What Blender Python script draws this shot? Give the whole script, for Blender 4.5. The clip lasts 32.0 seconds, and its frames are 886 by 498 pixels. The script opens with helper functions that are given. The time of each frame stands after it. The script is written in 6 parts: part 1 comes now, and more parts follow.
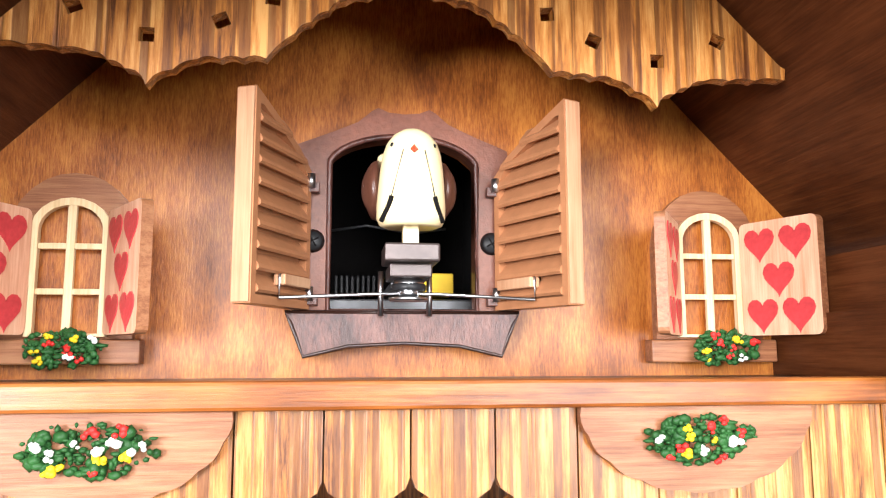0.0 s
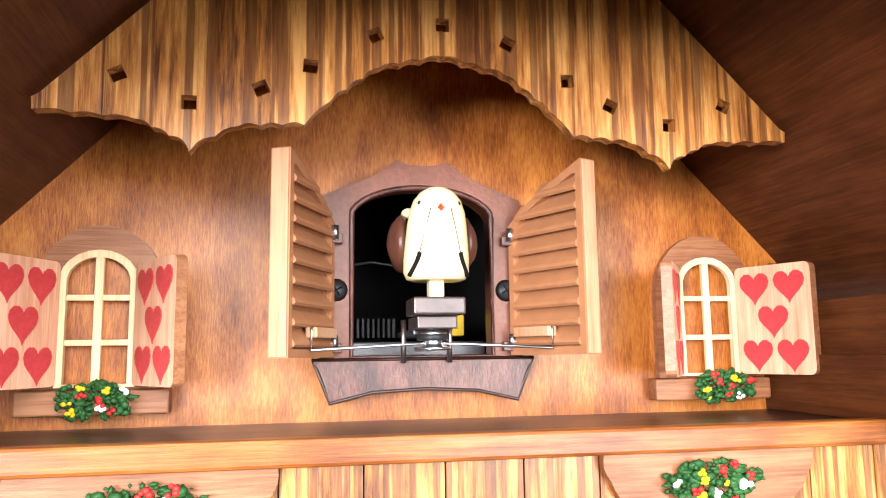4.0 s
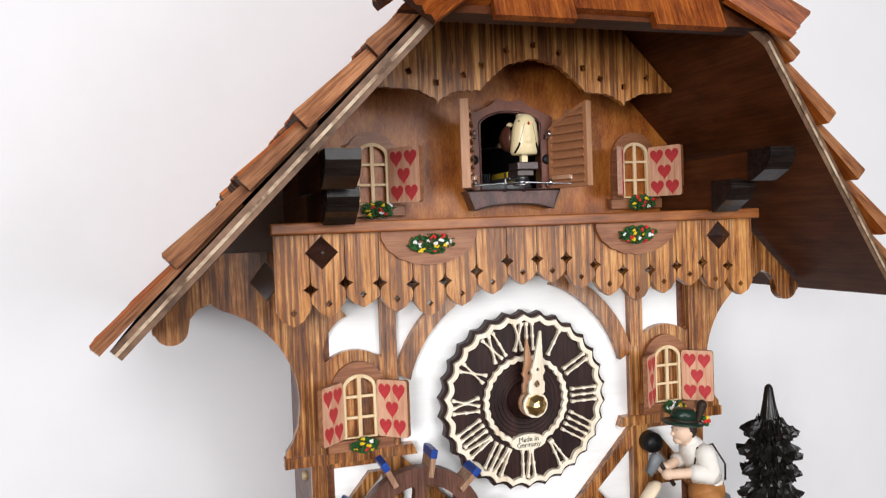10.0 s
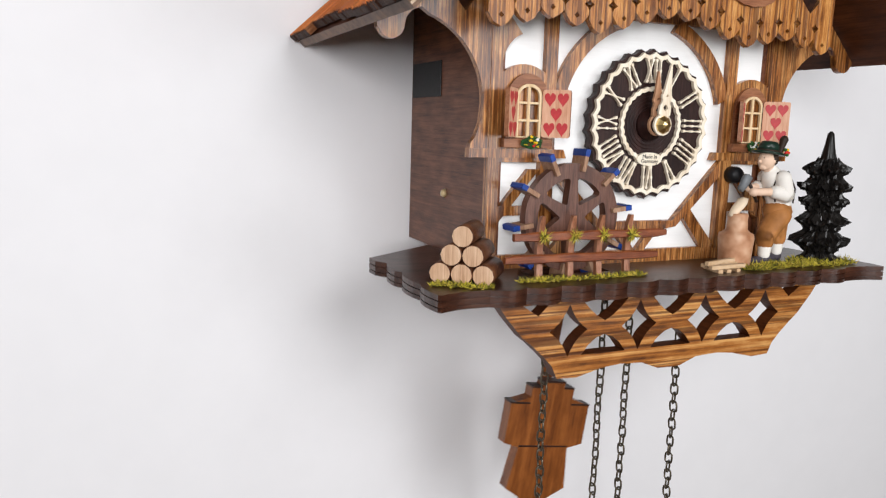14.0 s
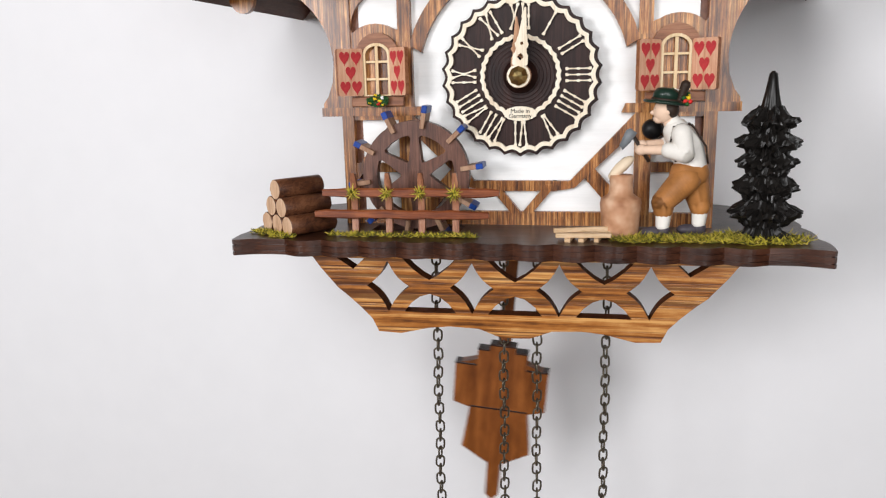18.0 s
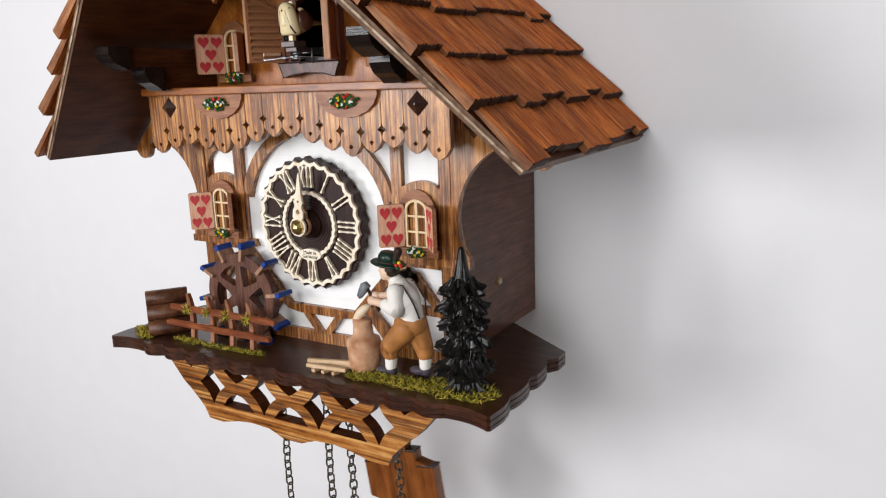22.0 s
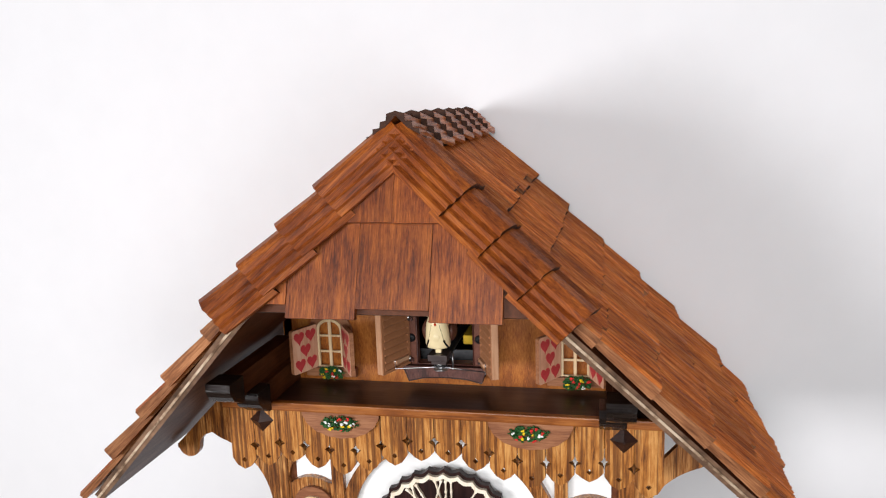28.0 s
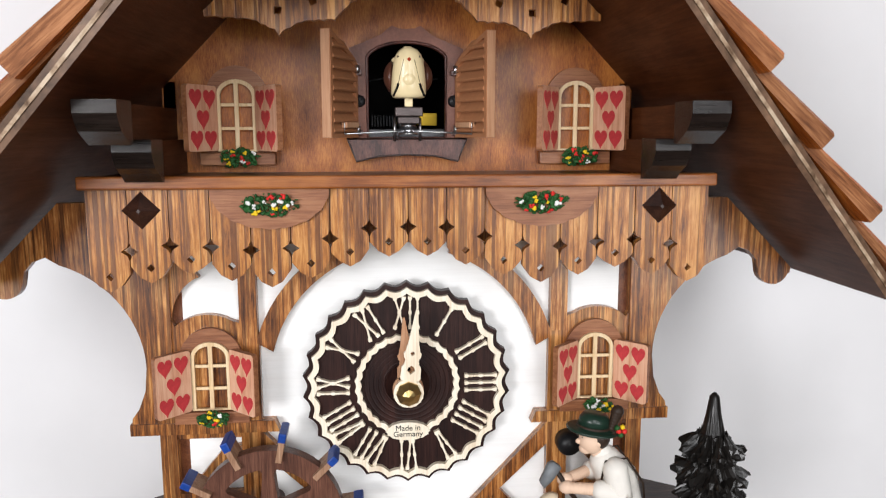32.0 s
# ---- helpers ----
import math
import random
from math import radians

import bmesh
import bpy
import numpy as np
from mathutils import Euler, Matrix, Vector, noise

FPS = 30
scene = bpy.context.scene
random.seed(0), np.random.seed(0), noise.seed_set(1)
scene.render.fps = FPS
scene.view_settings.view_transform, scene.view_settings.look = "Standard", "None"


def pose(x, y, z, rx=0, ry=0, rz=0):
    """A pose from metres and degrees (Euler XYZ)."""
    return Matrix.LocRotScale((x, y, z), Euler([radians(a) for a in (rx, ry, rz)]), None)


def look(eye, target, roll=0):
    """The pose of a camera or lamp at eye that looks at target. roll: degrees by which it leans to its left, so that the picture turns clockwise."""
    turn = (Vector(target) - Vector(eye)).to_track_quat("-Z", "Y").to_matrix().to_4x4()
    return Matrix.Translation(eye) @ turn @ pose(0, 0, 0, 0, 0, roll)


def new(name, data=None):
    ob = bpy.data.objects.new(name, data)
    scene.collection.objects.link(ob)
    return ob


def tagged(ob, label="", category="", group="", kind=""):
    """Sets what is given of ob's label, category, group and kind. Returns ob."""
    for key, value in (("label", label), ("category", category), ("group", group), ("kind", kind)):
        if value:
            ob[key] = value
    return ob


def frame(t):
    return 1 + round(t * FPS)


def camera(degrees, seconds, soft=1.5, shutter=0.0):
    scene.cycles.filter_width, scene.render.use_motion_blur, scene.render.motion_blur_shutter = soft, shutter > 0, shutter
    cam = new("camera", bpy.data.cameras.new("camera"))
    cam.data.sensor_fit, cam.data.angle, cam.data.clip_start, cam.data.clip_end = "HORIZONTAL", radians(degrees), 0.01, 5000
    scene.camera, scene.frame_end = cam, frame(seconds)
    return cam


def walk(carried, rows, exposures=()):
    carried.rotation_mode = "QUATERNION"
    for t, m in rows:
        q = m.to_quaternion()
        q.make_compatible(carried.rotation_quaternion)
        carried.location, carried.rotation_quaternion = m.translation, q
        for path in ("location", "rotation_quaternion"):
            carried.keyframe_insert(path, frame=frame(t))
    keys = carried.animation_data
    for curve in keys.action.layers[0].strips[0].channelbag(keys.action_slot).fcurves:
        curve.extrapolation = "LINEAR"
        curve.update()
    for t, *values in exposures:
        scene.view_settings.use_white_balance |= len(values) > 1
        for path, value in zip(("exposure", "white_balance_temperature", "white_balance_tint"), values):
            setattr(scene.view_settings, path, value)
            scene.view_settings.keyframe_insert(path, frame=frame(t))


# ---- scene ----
cam = camera(60.15, 32.0, soft=1.15, shutter=0.3)
PATH = [
    (0, (-0.0134, -0.1367, 1.5048), (0.1242, 0.8447, 1.6392), -0.12),
    (0.5, (-0.0133, -0.1398, 1.5078), (0.1309, 0.8411, 1.6389), -0.42),
    (1, (-0.0139, -0.1430, 1.5103), (0.1253, 0.8380, 1.6452), -0.50),
    (1.5, (-0.0137, -0.1446, 1.5126), (0.1194, 0.8369, 1.6503), -0.63),
    (2, (-0.0132, -0.1452, 1.5141), (0.1171, 0.8371, 1.6490), -0.90),
    (2.5, (-0.0162, -0.1447, 1.5136), (0.1164, 0.8368, 1.6511), -0.99),
    (4.5, (-0.0293, -0.1429, 1.5161), (0.1756, 0.8270, 1.6472), -0.40),
    (5, (-0.0277, -0.1465, 1.5176), (0.1778, 0.8244, 1.6405), 0.09),
    (5.5, (-0.0309, -0.1471, 1.5157), (0.1773, 0.8230, 1.6407), 0.91),
    (6, (-0.0374, -0.1488, 1.5152), (0.1822, 0.8195, 1.6343), 1.31),
    (6.5, (-0.0439, -0.1619, 1.5178), (0.1945, 0.8031, 1.6274), 1.16),
    (7, (-0.0483, -0.1890, 1.5238), (0.1885, 0.7794, 1.6019), 0.66),
    (7.5, (-0.0579, -0.2212, 1.5211), (0.1819, 0.7475, 1.5848), -0.32),
    (8, (-0.0720, -0.2469, 1.5143), (0.1733, 0.7214, 1.5609), -0.67),
    (8.5, (-0.0901, -0.2676, 1.5101), (0.1680, 0.6980, 1.5398), -0.85),
    (9, (-0.1084, -0.2898, 1.5081), (0.1593, 0.6734, 1.5293), -1.21),
    (9.5, (-0.1273, -0.3098, 1.5035), (0.1563, 0.6492, 1.5036), -1.68),
    (10, (-0.1492, -0.3277, 1.4962), (0.1511, 0.6258, 1.4678), -2.10),
    (10.5, (-0.1740, -0.3415, 1.4927), (0.1440, 0.6052, 1.4416), -2.01),
    (11, (-0.1957, -0.3504, 1.4861), (0.1375, 0.5912, 1.4366), -0.54),
    (11.5, (-0.2232, -0.3533, 1.4716), (0.1283, 0.5815, 1.4213), 1.21),
    (12, (-0.2532, -0.3531, 1.4539), (0.1155, 0.5744, 1.3922), 2.35),
    (12.5, (-0.2729, -0.3476, 1.4436), (0.1246, 0.5656, 1.3534), 2.15),
    (13, (-0.2832, -0.3473, 1.4331), (0.1231, 0.5572, 1.3034), 1.77),
    (13.5, (-0.2936, -0.3493, 1.4214), (0.1154, 0.5502, 1.2678), 1.63),
    (14, (-0.2996, -0.3583, 1.4047), (0.0986, 0.5453, 1.2467), 1.74),
    (14.5, (-0.2951, -0.3654, 1.3880), (0.0830, 0.5459, 1.2251), 2.52),
    (16.5, (-0.1260, -0.3926, 1.3993), (-0.0218, 0.5785, 1.1846), 0.86),
    (17, (-0.0687, -0.3880, 1.4034), (-0.0519, 0.5859, 1.1771), 0.27),
    (17.5, (-0.0201, -0.3992, 1.4074), (-0.0965, 0.5710, 1.1775), -0.55),
    (18, (0.0408, -0.4135, 1.4095), (-0.1508, 0.5433, 1.1909), -1.34),
    (18.5, (0.0944, -0.4156, 1.4128), (-0.1777, 0.5244, 1.2072), -1.31),
    (19, (0.1339, -0.4090, 1.4222), (-0.1885, 0.5126, 1.2059), -1.76),
    (19.5, (0.1685, -0.3997, 1.4264), (-0.2038, 0.5004, 1.2005), -1.93),
    (20, (0.2019, -0.3953, 1.4260), (-0.2037, 0.4913, 1.2035), -1.45),
    (20.5, (0.2434, -0.3930, 1.4403), (-0.1941, 0.4777, 1.2159), -1.68),
    (21, (0.2820, -0.3837, 1.4575), (-0.1875, 0.4715, 1.2380), -1.93),
    (21.5, (0.3075, -0.3723, 1.4794), (-0.1845, 0.4705, 1.2611), -2.51),
    (22, (0.3311, -0.3624, 1.5004), (-0.1713, 0.4743, 1.2825), -2.06),
    (22.5, (0.3461, -0.3651, 1.5207), (-0.1560, 0.4736, 1.3100), 0.03),
    (23, (0.3508, -0.3774, 1.5448), (-0.1480, 0.4673, 1.3505), 1.21),
    (23.5, (0.3562, -0.3800, 1.5737), (-0.1499, 0.4618, 1.3861), 1.21),
    (24, (0.3544, -0.3786, 1.6016), (-0.1569, 0.4585, 1.4067), 0.93),
    (24.5, (0.3412, -0.3787, 1.6233), (-0.1682, 0.4574, 1.4198), 0.56),
    (25, (0.3217, -0.3813, 1.6429), (-0.1794, 0.4573, 1.4290), -0.00),
    (25.5, (0.2977, -0.3887, 1.6589), (-0.1861, 0.4581, 1.4376), -0.52),
    (26, (0.2649, -0.3975, 1.6676), (-0.1876, 0.4665, 1.4469), -0.92),
    (26.5, (0.2200, -0.4000, 1.6758), (-0.1844, 0.4880, 1.4568), -1.48),
    (28.5, (0.0590, -0.3671, 1.6465), (-0.0889, 0.6074, 1.4778), -1.65),
    (29, (0.0342, -0.3552, 1.6282), (-0.0614, 0.6302, 1.4873), -1.18),
    (29.5, (0.0190, -0.3443, 1.6087), (-0.0317, 0.6471, 1.4884), -1.12),
    (30, (0.0104, -0.3415, 1.5916), (-0.0082, 0.6514, 1.4738), -0.98),
    (30.5, (0.0058, -0.3344, 1.5697), (0.0192, 0.6580, 1.4479), 0.03),
    (31, (-0.0024, -0.3153, 1.5467), (0.0468, 0.6750, 1.4163), 1.06),
    (31.5, (-0.0110, -0.3009, 1.5322), (0.0683, 0.6849, 1.3845), 1.01),
    (32, (-0.0134, -0.2959, 1.5173), (0.0764, 0.6880, 1.3628), -0.06),
]
walk(cam, [(t, look(eye, target, roll)) for t, eye, target, roll in PATH], [(0, 1.65), (4.5, 1.85), (6, 2.0), (7, 2.0), (7.5, 1.95), (8, 1.5), (9, 0.5), (10, 0.05), (12, 0.0), (14, 0.0), (17, 0.0), (20, -0.05), (22, -0.05), (24, 0.08), (26, 0.08), (28.5, 0.05), (30, -0.05), (31, -0.05), (32, 0.05)])

# ---- light ----
world = bpy.data.worlds.new("world")
scene.world = world
world.use_nodes = True
world.node_tree.nodes["Background"].inputs[0].default_value = (0.9, 0.93, 1.0, 1)
world.node_tree.nodes["Background"].inputs[1].default_value = 0.3


def softbox(name, eye, target, size, watts, tint):
    """A studio softbox: the only lamps of the place, one on either side."""
    data = bpy.data.lights.new(name, "AREA")
    data.shape, data.size, data.size_y = "RECTANGLE", size, size
    data.energy, data.color = watts, tint
    lamp = new(name, data)
    lamp.matrix_world = look(eye, target)
    return lamp


softbox("softbox_lamp", (-0.76, -1.20, 1.56), (0, 0.05, 1.47), 0.42, 13.2, (0.985, 0.98, 1.0))
softbox("softbox_lamp", (0.52, -1.30, 1.44), (0, 0.05, 1.45), 0.52, 6.2, (0.97, 0.98, 1.0))
softbox("softbox_lamp", (0.05, -1.35, 1.96), (0, 0.05, 1.47), 0.7, 11.5, (0.97, 0.98, 1.0))


# ---- materials ----
def ramp(nodes, stops):
    r = nodes.new("ShaderNodeValToRGB")
    el = r.color_ramp.elements
    while len(el) < len(stops):
        el.new(0.5)
    for e, (p, c) in zip(el, stops):
        e.position, e.color = p, (*c, 1)
    return r


def base(name, rough=0.5, metal=0.0, color=(0.5, 0.5, 0.5), coat=0.0):
    m = bpy.data.materials.new(name)
    m.use_nodes = True
    n = m.node_tree.nodes
    b = n["Principled BSDF"]
    b.inputs["Base Color"].default_value = (*color, 1)
    b.inputs["Roughness"].default_value = rough
    b.inputs["Metallic"].default_value = metal
    b.inputs["Coat Weight"].default_value = coat
    b.inputs["Specular IOR Level"].default_value = 0.5 if metal else 0.2
    b.inputs["Coat Roughness"].default_value = 0.25
    return m, n, m.node_tree.links, b


def wood(name, dark, mid, light, axis="z", rough=0.45, fine=1.0, bands=0.0, relief=0.25, coat=0.0, vary=0.0, wide=0.5, blotch=0.3, depth=0.0006, short=1.0, ribbed=0.0):
    """Stained wood with grain along an axis, streaks at two scales, and pores. bands: strength of straight dark stripes, ribbed: how far they are sunk; vary: shift from piece to piece."""
    m, n, l, b = base(name, rough, coat=coat)
    b.inputs["Specular IOR Level"].default_value = 0.32 if coat else 0.2
    co = n.new("ShaderNodeTexCoord")
    shift = n.new("ShaderNodeVectorMath")
    shift.operation = "ADD"
    l.new(co.outputs["Object"], shift.inputs[0])
    if vary:
        info = n.new("ShaderNodeObjectInfo")
        mul = n.new("ShaderNodeMath")
        mul.operation, mul.inputs[1].default_value = "MULTIPLY", 3.7
        l.new(info.outputs["Random"], mul.inputs[0])
        l.new(mul.outputs[0], shift.inputs[1])

    def layer(along, across, detail, rough_noise=0.6, twist=0.0):
        mp = n.new("ShaderNodeMapping")
        mp.inputs["Scale"].default_value = [along if a == axis else across for a in "xyz"]
        l.new(shift.outputs[0], mp.inputs[0])
        t = n.new("ShaderNodeTexNoise")
        t.inputs["Scale"].default_value, t.inputs["Detail"].default_value = 1.0, detail
        t.inputs["Roughness"].default_value, t.inputs["Distortion"].default_value = rough_noise, twist
        l.new(mp.outputs[0], t.inputs[0])
        return t.outputs[0]

    grain = layer(110 * fine * short, 2600 * fine, 4, 0.7)
    streak = layer(22 * fine * short, 620 * fine, 4, 0.6, 0.4)
    cloud = layer(45, 110, 3, 0.55)
    mix1 = n.new("ShaderNodeMix")
    mix1.inputs[0].default_value = wide
    l.new(grain, mix1.inputs[2]), l.new(streak, mix1.inputs[3])
    mix2 = n.new("ShaderNodeMix")
    mix2.inputs[0].default_value = blotch
    l.new(mix1.outputs[0], mix2.inputs[2]), l.new(cloud, mix2.inputs[3])
    r = ramp(n, [(0.39, dark), (0.49, mid), (0.59, light)])
    l.new(mix2.outputs[0], r.inputs[0])
    color = r.outputs[0]
    if bands:
        wave = layer(9 * fine, 950 * fine, 3, 0.5, 0.25)
        rb = ramp(n, [(0.45, (1, 1, 1)), (0.50, (0, 0, 0))])
        l.new(wave, rb.inputs[0])
        sc = n.new("ShaderNodeMath")
        sc.operation, sc.inputs[1].default_value = "MULTIPLY", bands
        l.new(rb.outputs[0], sc.inputs[0])
        mb = n.new("ShaderNodeMix")
        mb.data_type = "RGBA"
        mb.inputs[7].default_value = (*dark, 1)
        l.new(sc.outputs[0], mb.inputs[0]), l.new(color, mb.inputs[6])
        color = mb.outputs[2]
    if vary:
        hs = n.new("ShaderNodeHueSaturation")
        mr = n.new("ShaderNodeMapRange")
        mr.inputs[3].default_value, mr.inputs[4].default_value = 1 - vary, 1 + vary
        l.new(info.outputs["Random"], mr.inputs[0])
        l.new(mr.outputs[0], hs.inputs["Value"]), l.new(color, hs.inputs["Color"])
        color = hs.outputs[0]
    l.new(color, b.inputs["Base Color"])
    rr = n.new("ShaderNodeMapRange")
    rr.inputs[3].default_value, rr.inputs[4].default_value = rough + 0.12, max(0.05, rough - 0.12)
    l.new(mix2.outputs[0], rr.inputs[0]), l.new(rr.outputs[0], b.inputs["Roughness"])
    if relief:
        bump = n.new("ShaderNodeBump")
        bump.inputs["Strength"].default_value, bump.inputs["Distance"].default_value = relief, depth
        height = mix1.outputs[0]
        if bands:
            sink = n.new("ShaderNodeMath")
            sink.operation, sink.inputs[1].default_value = "MULTIPLY_ADD", -ribbed
            l.new(rb.outputs[0], sink.inputs[0]), l.new(mix1.outputs[0], sink.inputs[2])
            height = sink.outputs[0]
        l.new(height, bump.inputs["Height"]), l.new(bump.outputs[0], b.inputs["Normal"])
    return m


def paint(name, color, rough=0.5, spread=0.12, scale=300.0, relief=0.1, metal=0.0, coat=0.0):
    """A painted or moulded surface with faint unevenness at two scales."""
    m, n, l, b = base(name, rough, metal, color, coat)
    co = n.new("ShaderNodeTexCoord")
    t, t2 = n.new("ShaderNodeTexNoise"), n.new("ShaderNodeTexNoise")
    t.inputs["Scale"].default_value, t.inputs["Detail"].default_value = scale, 5
    t2.inputs["Scale"].default_value, t2.inputs["Detail"].default_value = scale / 9, 2
    l.new(co.outputs["Object"], t.inputs[0]), l.new(co.outputs["Object"], t2.inputs[0])
    mx = n.new("ShaderNodeMix")
    mx.inputs[0].default_value = 0.5
    l.new(t.outputs[0], mx.inputs[2]), l.new(t2.outputs[0], mx.inputs[3])
    r = ramp(n, [(0.3, [max(0, c * (1 - spread)) for c in color]), (0.7, [min(1, c * (1 + spread)) for c in color])])
    l.new(mx.outputs[0], r.inputs[0]), l.new(r.outputs[0], b.inputs["Base Color"])
    if relief:
        bump = n.new("ShaderNodeBump")
        bump.inputs["Strength"].default_value, bump.inputs["Distance"].default_value = relief, 0.0005
        l.new(t.outputs[0], bump.inputs["Height"]), l.new(bump.outputs[0], b.inputs["Normal"])
    return m


M_UNSEEN = paint("unseen_wall_grey", (0.065, 0.065, 0.068), 0.85, 0.06, 30, 0.05)
M_WALL = paint("wall_paint", (0.80, 0.79, 0.80), 0.85, 0.02, 40, 0.02)
M_FLOOR = wood("floor_oak", (0.22, 0.13, 0.07), (0.32, 0.2, 0.11), (0.4, 0.27, 0.16), "y", 0.5, 0.05)
M_FACADE = wood("stained_birch", (0.165, 0.040, 0.006), (0.32, 0.093, 0.0135), (0.47, 0.168, 0.031), "z", 0.36, 1.0, coat=0.13, blotch=0.42, short=3.5, wide=0.25)
M_ZEBRA = wood("zebrano", (0.085, 0.023, 0.0055), (0.385, 0.140, 0.026), (0.60, 0.295, 0.088), "z", 0.38, 0.5, bands=0.7, blotch=0.25, coat=0.25, short=1.8, wide=0.5, ribbed=1.3, depth=0.0009)
M_ZEBRAX = wood("zebrano_lengthwise", (0.065, 0.018, 0.004), (0.34, 0.118, 0.022), (0.62, 0.32, 0.105), "x", 0.34, 0.55, bands=0.75, coat=0.3, blotch=0.25, short=0.6, wide=0.7, ribbed=0.8)
M_TIMBER = wood("timber_zebrano", (0.045, 0.012, 0.003), (0.31, 0.105, 0.021), (0.60, 0.29, 0.095), "z", 0.38, 0.75, bands=0.6, blotch=0.3, coat=0.55, short=1.5, wide=0.55)
M_WALNUT = wood("walnut_stain", (0.045, 0.011, 0.003), (0.072, 0.019, 0.005), (0.108, 0.031, 0.009), "y", 0.5, 0.9, blotch=0.35)
M_WALNUTZ = wood("walnut_upright", (0.05, 0.014, 0.005), (0.120, 0.036, 0.013), (0.19, 0.066, 0.027), "y", 0.40, 0.6, coat=0.12)
M_DARK = wood("dark_stain", (0.01, 0.004, 0.003), (0.024, 0.009, 0.006), (0.045, 0.018, 0.011), "x", 0.35, 0.8, coat=0.2)
M_BASE = wood("base_stain", (0.016, 0.005, 0.0025), (0.040, 0.0135, 0.007), (0.075, 0.027, 0.014), "x", 0.34, 0.6, coat=0.15)
M_DIAL = wood("dial_wood", (0.009, 0.003, 0.003), (0.020, 0.0075, 0.006), (0.038, 0.015, 0.012), "z", 0.42, 0.8)
M_BEAM = wood("rail_wood", (0.095, 0.023, 0.0035), (0.225, 0.063, 0.010), (0.35, 0.12, 0.027), "x", 0.36, 0.7, coat=0.2, blotch=0.36)
M_SHINGLE = wood("shingle_wood", (0.115, 0.018, 0.0025), (0.48, 0.112, 0.015), (0.72, 0.245, 0.050), "y", 0.40, 1.3, bands=0.35, relief=0.6, vary=0.26, depth=0.0008, blotch=0.22, wide=0.4, short=0.3, coat=0.14)
M_SHEND = wood("shingle_side", (0.08, 0.025, 0.008), (0.21, 0.075, 0.026), (0.36, 0.155, 0.065), "y", 0.55, 1.2, relief=0.3, vary=0.2)
# end grain, stained far darker to carry the shade on down-facing ends
M_SHTIP = wood("shaded_end_grain", (0.014, 0.004, 0.0015), (0.034, 0.010, 0.003), (0.060, 0.019, 0.006), "y", 0.6, 1.2, relief=0.3)
M_HIP = wood("hip_shingle_wood", (0.055, 0.009, 0.0015), (0.21, 0.045, 0.0055), (0.39, 0.11, 0.016), "y", 0.44, 1.4, bands=0.25, relief=0.5, vary=0.14, coat=0.04, blotch=0.3, wide=0.4, short=0.6)
M_PLY = paint("ply_edge", (0.155, 0.088, 0.054), 0.5, 0.7, 260, 0.4, coat=0.1)
M_WHITE = wood("white_board", (0.80, 0.79, 0.775), (0.83, 0.825, 0.81), (0.86, 0.855, 0.845), "x", 0.6, 0.30, relief=0.35, depth=0.0004)
M_BIRCH = wood("pale_birch", (0.56, 0.38, 0.20), (0.68, 0.5, 0.29), (0.76, 0.6, 0.39), "z", 0.5, 0.6, relief=0.1)
M_PALE = wood("pale_numeral", (0.68, 0.55, 0.4), (0.8, 0.7, 0.55), (0.86, 0.79, 0.66), "z", 0.45, 0.6, relief=0.08)
M_SHUTTER = wood("pale_pear", (0.5, 0.23, 0.13), (0.62, 0.33, 0.21), (0.7, 0.43, 0.29), "z", 0.45, 0.7, relief=0.15)
M_SURROUND = wood("pear_brown", (0.15, 0.05, 0.02), (0.25, 0.095, 0.042), (0.34, 0.15, 0.07), "x", 0.44, 0.8, coat=0.08)
M_HEART = paint("heart_red", (0.47, 0.045, 0.05), 0.4, 0.25, 900, 0.2)
M_PLASTIC = paint("brown_plastic", (0.36, 0.155, 0.072), 0.42, 0.16, 350, 0.15, coat=0.12)
M_PLASTICD = wood("dark_plastic", (0.030, 0.009, 0.007), (0.075, 0.025, 0.018), (0.125, 0.047, 0.034), "z", 0.36, 0.5, relief=0.6, coat=0.2, depth=0.0008, short=9.0)
M_CREAM = paint("cream_plastic", (0.77, 0.63, 0.37), 0.28, 0.05, 300, 0.05, coat=0.3)
M_WING = paint("wing_brown", (0.075, 0.028, 0.018), 0.32, 0.15, 400, 0.2, coat=0.2)
M_RED = paint("flower_red", (0.62, 0.03, 0.025), 0.45, 0.25, 700, 0.3)
M_YELLOW = paint("flower_yellow", (0.78, 0.52, 0.02), 0.5, 0.2, 700, 0.3)
M_FWHITE = paint("flower_white", (0.8, 0.8, 0.77), 0.55, 0.1, 700, 0.3)
M_LEAF = paint("leaf_green", (0.022, 0.085, 0.022), 0.45, 0.4, 900, 0.5)
M_MOSS = paint("moss_green", (0.50, 0.42, 0.045), 0.7, 0.5, 500, 0.3)
M_MOSSD = paint("moss_dark", (0.13, 0.125, 0.02), 0.7, 0.6, 500, 0.3)
M_STEEL = paint("steel", (0.55, 0.55, 0.56), 0.3, 0.1, 400, 0.05, 1.0)
M_BRASS = paint("brass", (0.83, 0.6, 0.25), 0.32, 0.06, 400, 0.03, 1.0)
M_CHAIN = paint("aged_brass", (0.12, 0.098, 0.07), 0.4, 0.4, 500, 0.2, 0.8)
M_BLACK = paint("black_metal", (0.012, 0.012, 0.013), 0.4, 0.3, 300, 0.1)
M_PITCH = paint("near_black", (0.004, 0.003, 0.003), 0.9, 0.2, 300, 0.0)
M_YPAPER = paint("yellow_bellows", (0.62, 0.4, 0.03), 0.6, 0.1, 300, 0.1)
